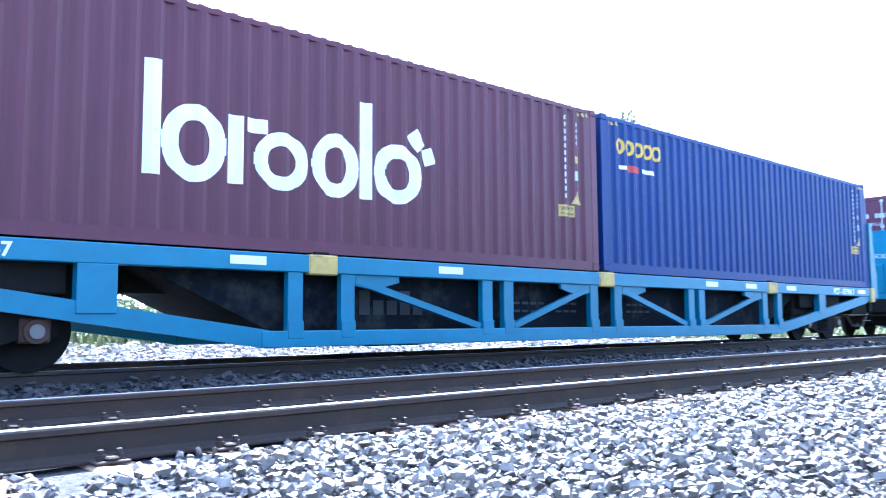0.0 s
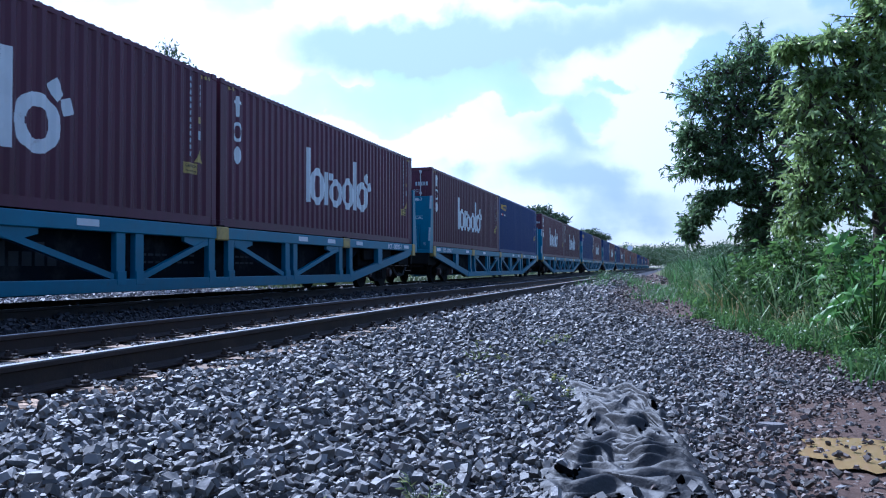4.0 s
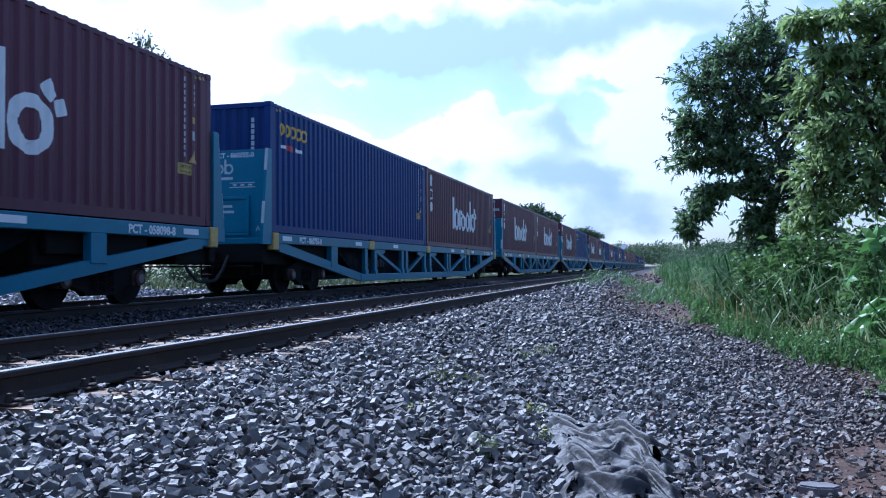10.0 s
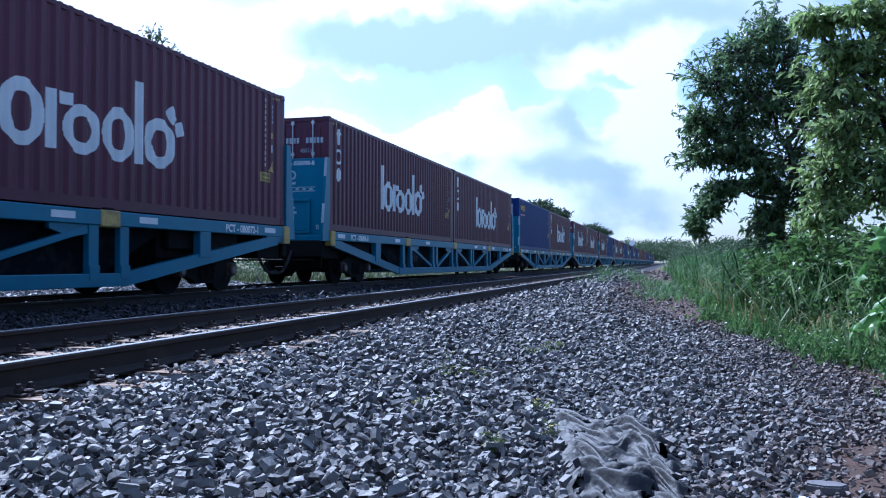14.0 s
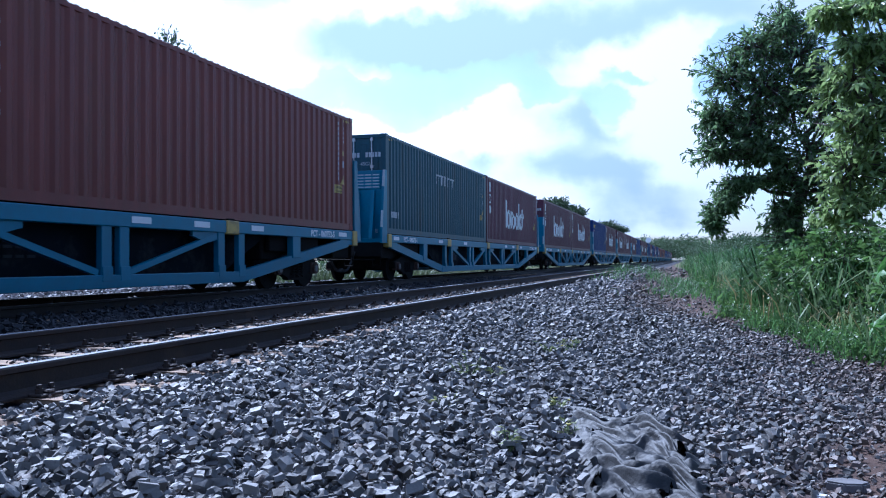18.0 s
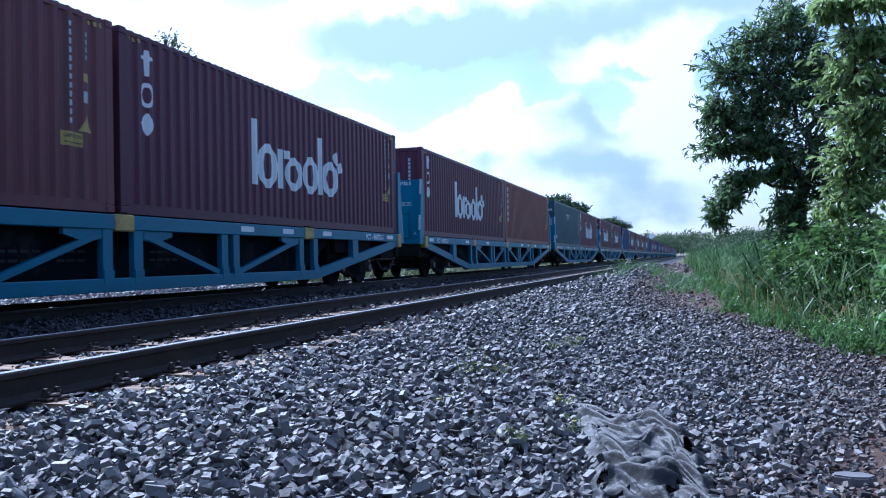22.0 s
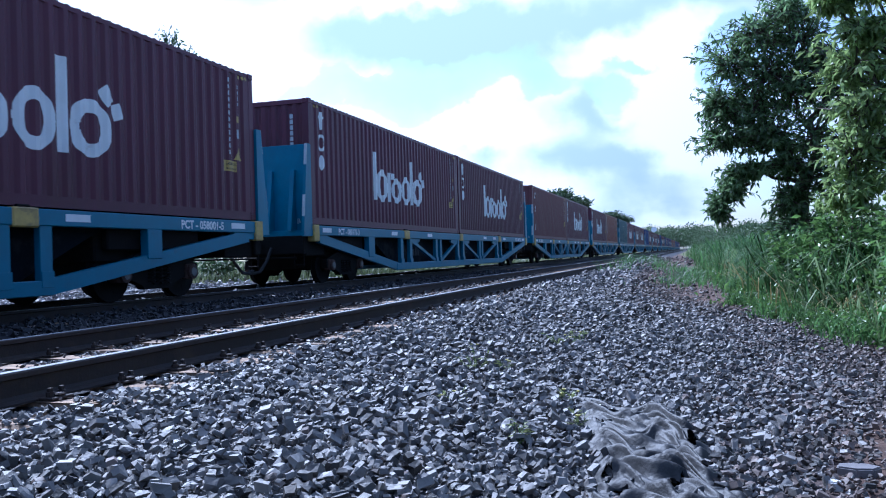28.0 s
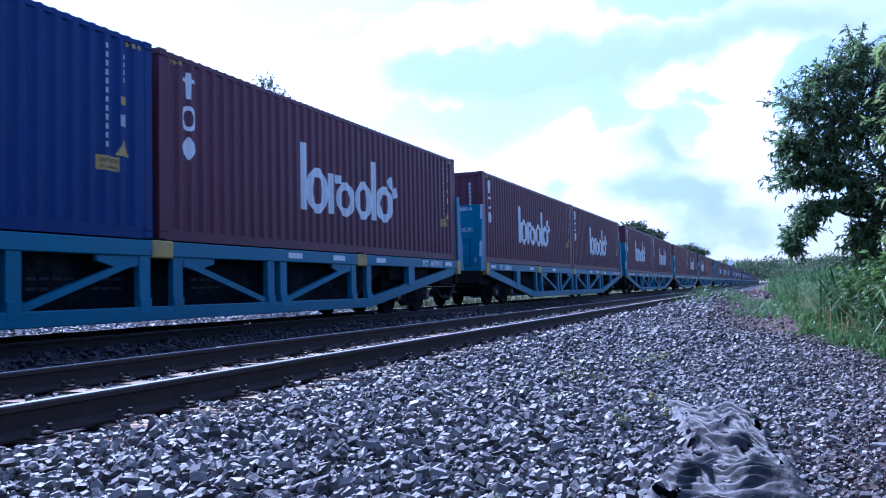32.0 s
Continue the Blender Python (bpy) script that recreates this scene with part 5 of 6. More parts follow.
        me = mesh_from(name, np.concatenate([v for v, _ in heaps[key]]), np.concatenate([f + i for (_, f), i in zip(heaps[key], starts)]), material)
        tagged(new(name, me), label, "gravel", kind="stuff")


build_stones()


# ---- foliage ----
def leaves(centres, axes, length, width, droop=0.25, curl=0.12):
    """Pointed leaves of four faces each, folded along the midrib; axes say where each one points."""
    n = len(centres)
    ax = axes / np.maximum(np.linalg.norm(axes, axis=1, keepdims=True), 1e-6)
    ref = rng.normal(0, 1, (n, 3)) + np.array([0, 0, 0.9])
    side = np.cross(ax, ref)
    side /= np.maximum(np.linalg.norm(side, axis=1, keepdims=True), 1e-6)
    up = np.cross(side, ax)
    L = (length * np.exp(rng.normal(0, 0.22, n)))[:, None]
    W = (width * np.exp(rng.normal(0, 0.2, n)))[:, None]
    b = centres
    m = b + ax * L * 0.45 + up * L * 0.03
    t = b + ax * L - up * L * droop
    l = b + ax * L * 0.42 + side * W * 0.5 + up * W * curl
    r = b + ax * L * 0.42 - side * W * 0.5 + up * W * curl
    V = np.stack([b, l, t, r, m], 1).reshape(-1, 3)
    F = (np.array([(0, 4, 1), (1, 4, 2), (2, 4, 3), (3, 4, 0)])[None] + 5 * np.arange(n)[:, None, None]).reshape(-1, 3)
    return V, F


def blob_points(n, centre, radii, shell=0.55):
    """Points in a lumpy ball, denser towards its skin."""
    d = rng.normal(0, 1, (n, 3))
    d /= np.linalg.norm(d, axis=1, keepdims=True)
    k = shell + (1 - shell) * rng.uniform(0, 1, (n, 1)) ** 0.6
    return np.array(centre) + d * k * np.array(radii), d


def limb(bm, a, b, r0, r1, steps=4, wander=0.08, seed=0):
    r = random.Random(seed)
    a, b = Vector(a), Vector(b)
    pts = [a.lerp(b, i / steps) + Vector([r.uniform(-1, 1) * wander * (b - a).length * (0 < i < steps) for _ in range(3)]) for i in range(steps + 1)]
    for i in range(steps):
        rod(bm, pts[i], pts[i + 1], r0 + (r1 - r0) * i / steps, 8, r0 + (r1 - r0) * (i + 1) / steps)
    return pts[-1]


def sticks(a, b, r):
    """Thin three-sided twigs from the points a to the points b, tapering."""
    n = len(a)
    d = b - a
    u = np.cross(d, np.array([0.31, 0.17, 0.93]))
    u /= np.maximum(np.linalg.norm(u, axis=1, keepdims=True), 1e-6)
    w = np.cross(d, u)
    w /= np.maximum(np.linalg.norm(w, axis=1, keepdims=True), 1e-6)
    rings = [p + (u * math.cos(k * math.tau / 3) + w * math.sin(k * math.tau / 3)) * q for p, q in ((a, r), (b, r * 0.35)) for k in range(3)]
    V = np.stack(rings, 1).reshape(-1, 3)
    F = (np.array([(0, 1, 4), (0, 4, 3), (1, 2, 5), (1, 5, 4), (2, 0, 3), (2, 3, 5)])[None] + 6 * np.arange(n)[:, None, None]).reshape(-1, 3)
    return V, F


def tree(name, label, base, forks, clumps, per, leaf, material, hang=0.35, ragged=0.45):
    """base, the limbs as (from, to, radius), and clumps as (centre, radii) whose sprays carry the leaves."""
    ob = tagged(new(name), label, "tree")
    ob.location = base
    bm = bmesh.new()
    for i, (a, b, r) in enumerate(forks):
        limb(bm, a, b, r, r * (0.6 if i == 0 else 0.25), 4, 0.06, i + 3)
    part("trunk", bm, M_BARK, ob, smooth=True)
    top = np.array(forks[0][1])
    green, wood = [], []
    along = 12
    for c, rad in clumps:
        rad = np.array(rad if isinstance(rad, tuple) else (rad, rad, rad * 0.8))
        c = np.array(c)
        n = max(6, per // along)
        d = rng.normal(0, 1, (n, 3))
        d /= np.linalg.norm(d, axis=1, keepdims=True)
        tip = c + d * rad * (0.45 + (0.55 + ragged) * rng.uniform(0, 1, (n, 1)) ** 1.4)
        foot = c + d * rad * rng.uniform(0.0, 0.35, (n, 1)) + rng.normal(0, 0.05, (n, 3)) * rad
        wood.append(sticks(foot, tip, 0.006 + 0.012 * float(max(rad))))
        wood.append(sticks((c * 0.75 + top * 0.25)[None], c[None], 0.03))
        # leaves stand along the outer half of each spray
        pick = np.repeat(np.arange(n), along)
        w = rng.uniform(0.30, 1.05, (len(pick), 1))
        run = (tip - foot)[pick]
        run /= np.maximum(np.linalg.norm(run, axis=1, keepdims=True), 1e-6)
        pts = foot[pick] * (1 - w) + tip[pick] * w + rng.normal(0, 0.10 * leaf[0], (len(pick), 3))
        axes = run * 0.6 + rng.normal(0, 0.62, (len(pick), 3)) + np.array([0, 0, -hang])
        green.append(leaves(pts, axes, *leaf))

    def gathered(kind, sets, m):
        starts = np.cumsum([0] + [len(v) for v, _ in sets])
        part_ob = new(kind, mesh_from(kind, np.concatenate([v for v, _ in sets]), np.concatenate([f + i for (_, f), i in zip(sets, starts)]), m))
        part_ob.parent = ob
        return part_ob
    tagged(gathered("twig_mass", wood, M_BARK), kind="stuff")
    gathered("crown", green, material)
    return ob


def build_trees():
    # two leafy trees that lean over the path
    tree("leaning_tree", "dark green glossy-leaved tree leaning over the path", (1.75, 13.2, 0.0),
         [((0, 0, -0.2), (-0.1, 0.1, 1.7), 0.12), ((-0.1, 0.1, 1.6), (-0.75, 0.1, 2.8), 0.07), ((-0.1, 0.1, 1.5), (0.25, 0.2, 3.2), 0.08), ((-0.1, 0.1, 1.5), (-1.0, 0, 1.75), 0.04), ((-0.7, 0.1, 2.6), (-0.45, 0, 3.9), 0.05)],
         [((-0.30, 0, 4.12), (0.38, 0.5, 0.34)), ((-0.74, 0, 3.82), (0.46, 0.6, 0.34)), ((-0.12, 0, 3.65), 0.55), ((-1.12, 0, 3.38), (0.42, 0.5, 0.36)), ((-0.6, 0, 3.2), 0.55), ((-1.30, 0, 2.78), (0.36, 0.5, 0.34)), ((-0.82, 0, 2.7), 0.45),
          ((-0.2, 0.1, 2.95), 0.65), ((-1.22, 0, 2.25), (0.42, 0.5, 0.24)), ((-0.7, 0, 2.32), (0.42, 0.5, 0.2)), ((0.0, 0, 2.2), 0.6), ((-0.45, 0, 1.8), (0.45, 0.4, 0.13)), ((-0.95, 0, 1.74), (0.3, 0.35, 0.12)), ((-0.55, 0, 2.12), (0.45, 0.45, 0.16)), ((-1.15, 0, 1.48), (0.22, 0.3, 0.17)),
          ((-1.36, 0, 1.2), (0.15, 0.2, 0.24)), ((-0.32, 0, 1.28), (0.26, 0.35, 0.34)), ((-0.15, 0, 0.85), (0.42, 0.5, 0.42)), ((0.25, 0, 1.6), 0.6), ((0.5, 0.2, 2.9), 0.6), ((0.2, 0.1, 3.35), (0.42, 0.45, 0.3))],
         1000, (0.105, 0.036), M_LEAF, 0.4, 0.6)
    tree("broad_tree", "bright green broad-leaved tree with drooping branches", (3.0, 10.6, 0.05),
         [((0, 0, -0.2), (-0.3, -0.1, 1.6), 0.12), ((-0.3, -0.1, 1.5), (-0.9, -0.3, 3.0), 0.07), ((-0.2, -0.1, 1.5), (0.4, 0, 3.4), 0.06), ((-0.2, 0, 1.0), (-0.85, -0.2, 1.3), 0.05), ((-0.8, -0.3, 2.8), (-1.3, -0.3, 3.45), 0.018)],
         [((-1.12, -0.2, 2.62), (0.46, 0.5, 0.36)), ((-1.1, -0.2, 2.05), (0.46, 0.5, 0.36)), ((-1.2, -0.2, 1.55), (0.42, 0.45, 0.32)), ((-0.45, -0.2, 2.8), 0.45), ((-0.6, -0.2, 2.2), 0.52), ((-0.65, -0.3, 1.5), 0.52), ((-1.25, -0.3, 1.10), (0.34, 0.4, 0.26)),
          ((-0.95, -0.3, 3.42), (0.45, 0.35, 0.16)), ((-1.38, -0.3, 3.34), (0.22, 0.25, 0.12)), ((-0.5, -0.2, 3.2), (0.42, 0.4, 0.34)), ((-1.0, -0.25, 2.98), (0.36, 0.35, 0.18)), ((-0.35, -0.2, 3.75), 0.42), ((0.2, 0, 3.0), 0.75), ((0.2, 0, 2.0), 0.75), ((0.3, 0, 1.1), 0.7), ((0.3, 0, 4.0), 0.8)],
         820, (0.125, 0.044), M_LEAF3, 0.5, 0.5)
    # trees added beside and behind the camera, mostly unseen, to block sky light
    for i, (x, y, h) in enumerate(((4.6, 13.5, 4.6), (6.2, 9.0, 5.2), (7.0, 17.0, 5.5), (6.0, 4.0, 5.0), (6.2, -2.0, 5.2), (5.4, -8.0, 5.0), (2.5, -12.0, 5.0), (-2.5, -15.0, 5.0))):
        tree("hedge_tree", "dense dark green tree added beside the railway to block sky light", (x, y, 0.2),
             [((0, 0, -0.4), (0.1, 0, h * 0.5), 0.13), ((0.1, 0, h * 0.4), (0.6, 0.2, h * 0.8), 0.07), ((0.1, 0, h * 0.4), (-0.6, -0.2, h * 0.75), 0.07)],
             [((0, 0, h * 0.8), (1.3, 1.3, h * 0.22)), ((-0.8, 0.3, h * 0.55), (1.1, 1.1, h * 0.22)), ((0.8, -0.3, h * 0.5), (1.1, 1.1, h * 0.22)), ((0, 0.1, h * 0.27), (1.3, 1.3, h * 0.22))],
             1100 if y > 7 else 420, (0.19, 0.075), M_LEAF)
    # trees beyond the train
    for x, y, h, w in ((-16.8, 23.4, 8.75, 2.2), (-14.8, 95, 8.4, 3.6), (-15.5, 165, 9.0, 4.6), (-19, 60, 6.0, 2.2), (-24, 120, 8, 4), (-21, 16, 5.0, 2.2), (-22, 34, 5.2, 2.2), (-20, 5, 4.6, 2.0), (-19, -8, 5.0, 2.4)):
        tree("field_tree", "green tree with an uneven crown beyond the train", (x, y, -0.3),
             [((0, 0, -0.3), (0.1, 0, h * 0.55), 0.02 * h), ((0.1, 0, h * 0.5), (w * 0.4, 0.2, h * 0.8), 0.012 * h), ((0.1, 0, h * 0.5), (-w * 0.4, -0.2, h * 0.75), 0.012 * h)],
             [((0, 0, h * 0.86), (w * 0.6, w * 0.6, h * 0.12)), ((-w * 0.5, 0.2, h * 0.74), (w * 0.5, w * 0.5, h * 0.11)), ((w * 0.5, -0.2, h * 0.76), (w * 0.5, w * 0.5, h * 0.11)), ((0, 0.1, h * 0.62), (w * 0.8, w * 0.8, h * 0.13))],
             2300, (0.18 if y < 40 else 0.38, 0.065 if y < 40 else 0.17), M_LEAF2, 0.2, 0.2)


build_trees()


def build_woods():
    """The distant tree line, one mass of clumps that nobody could count."""
    V, F, base = [], [], 0
    r = random.Random(5)
    spots = [(r.uniform(-34, 12), r.uniform(640, 780)) for _ in range(46)] + [(r.uniform(-90, -18), r.uniform(300, 430)) for _ in range(60)] + [(r.uniform(2, 40), r.uniform(240, 380)) for _ in range(34)] + [(r.uniform(3.5, 11), r.uniform(38, 120)) for _ in range(46)]
    spots += [(r.uniform(-60, -34), r.uniform(-40, 300)) for _ in range(60)]
    # more woods added beside and behind the camera, mostly unseen
    spots += [(r.uniform(9, 40), r.uniform(-60, 120)) for _ in range(60)] + [(r.uniform(-40, 30), r.uniform(-80, -40)) for _ in range(40)]
    for x, y in spots:
        far = y > 250
        h = (r.uniform(11, 20) if y > 600 else r.uniform(5.0, 9.0)) if far else r.uniform(3.4, 5.5)
        if not far and x < 0:
            h = r.uniform(2.2, 4.0)
        if 3 < x < 12 and 30 < y < 125:
            h = min(h, 0.8 + 0.022 * y)
        w = h * r.uniform(0.5, 0.8)
        fine = 0.55 if 3 < x < 12 and 30 < y < 125 else 1.0
        n = 460 if far else int(150 / fine ** 2)
        c = (x, y, ground_z(x, y) + h * 0.58)
        p, d = blob_points(n, c, (w * 0.6, w * 0.6, h * 0.42), 0.5)
        p += rng.normal(0, 0.06 * h, (n, 3))
        v, f = leaves(p, d + rng.normal(0, 0.6, (n, 3)), (0.072 if far else 0.15) * h * fine, (0.05 if far else 0.08) * h * fine)
        V.append(v), F.append(f + base)
        base += len(v)
    tagged(new("distant_woods", mesh_from("distant_woods", np.concatenate(V), np.concatenate(F), M_LEAF2)), "distant line of dark green woods", "woods", kind="stuff")


build_woods()


def build_scrub():
    """Low scrub along the far side of the line."""
    V, F, base = [], [], 0
    r = random.Random(15)
    for _ in range(420):
        y = -10 + 130 * r.random() ** 1.5
        x = float(far_edge(y)) - r.uniform(1.6, 7.0)
        h = r.uniform(0.7, 2.1)
        n = 75
        p, d = blob_points(n, (x, y, ground_z(x, y) + h * 0.4), (h * 0.8, h * 0.8, h * 0.55), 0.4)
        v, f = leaves(p, d + rng.normal(0, 0.6, (n, 3)), 0.20, 0.085)
        V.append(v), F.append(f + base)
        base += len(v)
    tagged(new("scrub", mesh_from("scrub", np.concatenate(V), np.concatenate(F), M_LEAF2)), "low green scrub beyond the train", "scrub", kind="stuff")


build_scrub()


def blades(xy, height, width, lean=0.35, arch=0.0):
    """Bent grass blades of three joints each; arch lets the tips hang over."""
    n = len(xy)
    z = np.array([ground_z(x, y) for x, y in xy])
    h = height * np.exp(np.clip(rng.normal(0, 0.30, n), -0.7, 0.4))
    a = rng.uniform(0, 2 * np.pi, n)
    d = np.stack([np.cos(a), np.sin(a), np.zeros(n)], -1)
    s = np.stack([-np.sin(a), np.cos(a), np.zeros(n)], -1) * (width * np.exp(rng.normal(0, 0.2, n)))[:, None] * 0.5
    k = (lean * rng.uniform(0.2, 1.4, n))[:, None] * h[:, None]
    bend = arch * rng.uniform(0.2, 1.0, (n, 1))
    b = np.concatenate([xy, z[:, None]], 1)
    up = np.array([0, 0, 1.0]) * h[:, None]
    j1 = b + up * 0.50 + d * k * 0.25
    j2 = b + up * 0.86 + d * k * 0.75
    tip = b + up * (1.0 - 0.55 * bend) + d * k * (1.2 + 0.6 * bend)
    V = np.stack([b - s, b + s, j1 - s, j1 + s, j2 - s * 0.75, j2 + s * 0.75, tip], 1).reshape(-1, 3)
    F = (np.array([(0, 1, 3), (0, 3, 2), (2, 3, 5), (2, 5, 4), (4, 5, 6)])[None] + 7 * np.arange(n)[:, None, None]).reshape(-1, 3)
    return V, F


def clumped(count, per, y0, y1, x0, x1, spread, power=1.2):
    """Points in loose clumps, x0 to x1 inside the edge of the verge."""
    y = y0 + (y1 - y0) * rng.uniform(0, 1, count) ** power
    c = np.stack([verge_edge(y) + rng.uniform(x0, x1, count) + 0.12 * np.sin(y * 2.3), y], -1)
    return np.repeat(c, per, 0) + rng.normal(0, spread, (count * per, 2))


def herbs(xy, height, leaf):
    """Low leafy herbs, a mat of small leaves that point every way."""
    n = len(xy)
    z = np.array([ground_z(x, y) for x, y in xy]) + height * rng.uniform(0, 1, n) ** 1.5
    return leaves(np.concatenate([xy, z[:, None]], 1), rng.normal(0, 0.7, (n, 3)) + np.array([0, 0, 0.45]), *leaf)


def field(n, y0, y1, depth, power=1.3):
    y = y0 + (y1 - y0) * rng.uniform(0, 1, n) ** power
    return np.stack([verge_edge(y) + depth * rng.uniform(0, 1, n) ** 1.3 + rng.normal(0, 0.06, n), y], -1)


def stuff(name, sets, material, label, category):
    V, F, base = [], [], 0
    for v, f in sets:
        V.append(v), F.append(f + base)
        base += len(v)
    return tagged(new(name, mesh_from(name, np.concatenate(V), np.concatenate(F), material)), label, category, kind="stuff")


def build_grass():
    stuff("verge_grass", [blades(clumped(190, 26, 5.2, 16, -0.12, 0.8, 0.09), 0.15, 0.011, 0.8, 0.6), blades(clumped(120, 24, 14, 40, -0.15, 0.8, 0.16), 0.24, 0.024, 0.7, 0.5), blades(clumped(70, 26, 3.2, 8, 0.0, 1.2, 0.10), 0.17, 0.012, 0.9, 0.6)], M_GRASS, "short green grass along the edge of the stones", "grass")
    stuff("low_herbs", [herbs(clumped(300, 46, 4.8, 14, -0.08, 1.2, 0.12), 0.20, (0.05, 0.018)), herbs(clumped(160, 26, 12, 34, -0.15, 1.0, 0.2), 0.25, (0.10, 0.045)), herbs(clumped(120, 30, 8, 16, 0.3, 1.6, 0.16), 0.5, (0.09, 0.035))], M_BUSH, "mat of low green herbs at the foot of the tall grass", "herbs")
    stuff("tall_grass", [blades(clumped(110, 34, 9.5, 24, 0.35, 1.7, 0.13), 0.58, 0.020, 0.6, 0.9), blades(clumped(70, 40, 11, 24, 0.5, 1.7, 0.16), 0.80, 0.025, 0.5, 0.9), blades(clumped(240, 36, 20, 75, 0.2, 3.0, 0.3), 0.85, 0.034, 0.5, 0.7), blades(clumped(30, 26, 5.5, 9.5, 0.5, 1.4, 0.12), 0.60, 0.016, 0.5, 0.9)], M_GRASS, "tall bright green grass beside the path", "grass")
    stuff("pale_grass", [blades(clumped(60, 22, 9.0, 24, 0.2, 1.5, 0.15), 0.62, 0.022, 0.7, 0.9), blades(clumped(26, 16, 4.6, 9.5, 0.25, 1.2, 0.16), 0.34, 0.014, 0.8, 0.9), blades(clumped(60, 20, 20, 60, 0.2, 2.0, 0.3), 0.8, 0.028, 0.6, 0.8)], M_PALE, "blades among the tall grass, coloured paler to look lit", "grass")
    stuff("dry_grass", [blades(field(170, 3.6, 9, 1.0) + np.array([0.15, 0]), 0.30, 0.007, 1.5, 0.7), blades(field(150, 9, 24, 1.2), 0.5, 0.014, 0.9, 0.6)], M_DRY, "dry straw stalks lying among the green grass", "grass")
    # sparse tufts on the old path and beyond the train
    tuft = []
    for cx, cy, n, h in ((-2.9, 38, 90, 0.5), (-3.2, 46, 90, 0.5), (-2.2, 45, 80, 0.45), (-0.15, 20, 320, 0.17), (0.0, 24, 320, 0.19), (-0.4, 29, 220, 0.22), (-2.7, 30, 60, 0.35), (-1.2, 33, 90, 0.3), (-1.6, 40, 120, 0.3)):
        tuft.append(blades(np.array([cx, cy]) + rng.normal(0, 1, (n, 2)) * np.array([0.35, 1.3]), h, 0.016, 0.9, 0.6))
    stuff("sparse_tufts", tuft, M_GRASS, "loose tufts of grass on the soil", "grass")
    # the grass beyond the train
    far = []
    for _ in range(40):
        cy = rng.uniform(0, 60)
        far.append(blades(np.array([far_edge(cy) - rng.uniform(0.3, 2.0), cy]) + rng.normal(0, 0.5, (130, 2)), rng.uniform(0.25, 0.6), 0.035, 0.6))
    y = -4 + 74 * rng.uniform(0, 1, 7000) ** 1.2
    far.append(blades(np.stack([far_edge(y) - 0.2 - 3.2 * rng.uniform(0, 1, 7000), y], -1), 0.32, 0.04, 0.6, 0.5))
    stuff("far_grass", far, M_FARGRASS, "rough green grass beyond the train", "grass")


build_grass()


def bush(base, label, n, spread, height, leaf, material):
    ob = tagged(new("bush"), label, "bush")
    ob.location = base
    bm = bmesh.new()
    V, F, i0 = [], [], 0
    per = max(6, n // 22)
    for k in range(22):
        a, t = rng.uniform(0, 2 * np.pi), rng.uniform(0.3, 1)
        tip = Vector((math.cos(a) * spread * t, math.sin(a) * spread * t, height * rng.uniform(0.45, 1.0)))
        rod(bm, (0.05 * math.cos(a), 0.05 * math.sin(a), -0.15), tip, 0.012, 5, 0.004)
        w = rng.uniform(0.35, 1.0, (per, 1))
        pts = np.array(tip) * w + rng.normal(0, 0.05, (per, 3))
        axes = np.stack([np.cos(a) + rng.normal(0, 0.7, per), np.sin(a) + rng.normal(0, 0.7, per), rng.normal(0.15, 0.4, per)], -1)
        v, f = leaves(pts, axes, *leaf)
        V.append(v), F.append(f + i0)
        i0 += len(v)
    tagged(part("stem_mass", bm, M_BARK, ob), kind="stuff")
    c = new("foliage", mesh_from("foliage", np.concatenate(V), np.concatenate(F), material))
    c.parent = ob
    return ob


def palmate_plant(base):
    """A leafy plant whose big leaves spread like fingers from the end of each stalk."""
    ob = tagged(new("broad_leaved_plant"), "young plant with large glossy fingered green leaves at the path edge", "plant")
    ob.location = base
    stalk = bmesh.new()
    for k in range(34):
        a, t = rng.uniform(0, 2 * np.pi), rng.uniform(0.25, 1.0)
        tip = Vector((math.cos(a) * 0.46 * t, math.sin(a) * 0.46 * t, rng.uniform(0.22, 0.98)))
        rod(stalk, (0.03 * math.cos(a), 0.03 * math.sin(a), tip.z * 0.35), tip, 0.007, 5, 0.004)
        face = Vector((math.cos(a) * 0.7 - 0.15, math.sin(a) * 0.7 - 0.35, rng.uniform(0.35, 1.0))).normalized()
        u = face.orthogonal().normalized()
        w = face.cross(u)
        turn, size = rng.uniform(0, 2 * np.pi), rng.uniform(0.075, 0.135)
        out = [u * math.cos(turn + q * 0.75) + w * math.sin(turn + q * 0.75) for q in range(-3, 4)]
        v, f = leaves(np.array([tip] * 7), np.array(out), size, size * 0.42, 0.10, 0.05)
        blade = new("palmate_leaf", mesh_from("palmate_leaf", v, f, M_CASTOR))
        blade.parent = ob
    rod(stalk, (0, 0, -0.1), (0.02, 0.01, 0.75), 0.016, 7, 0.008)
    tagged(part("stem_mass", stalk, M_BUSH, ob), kind="stuff")
    return ob


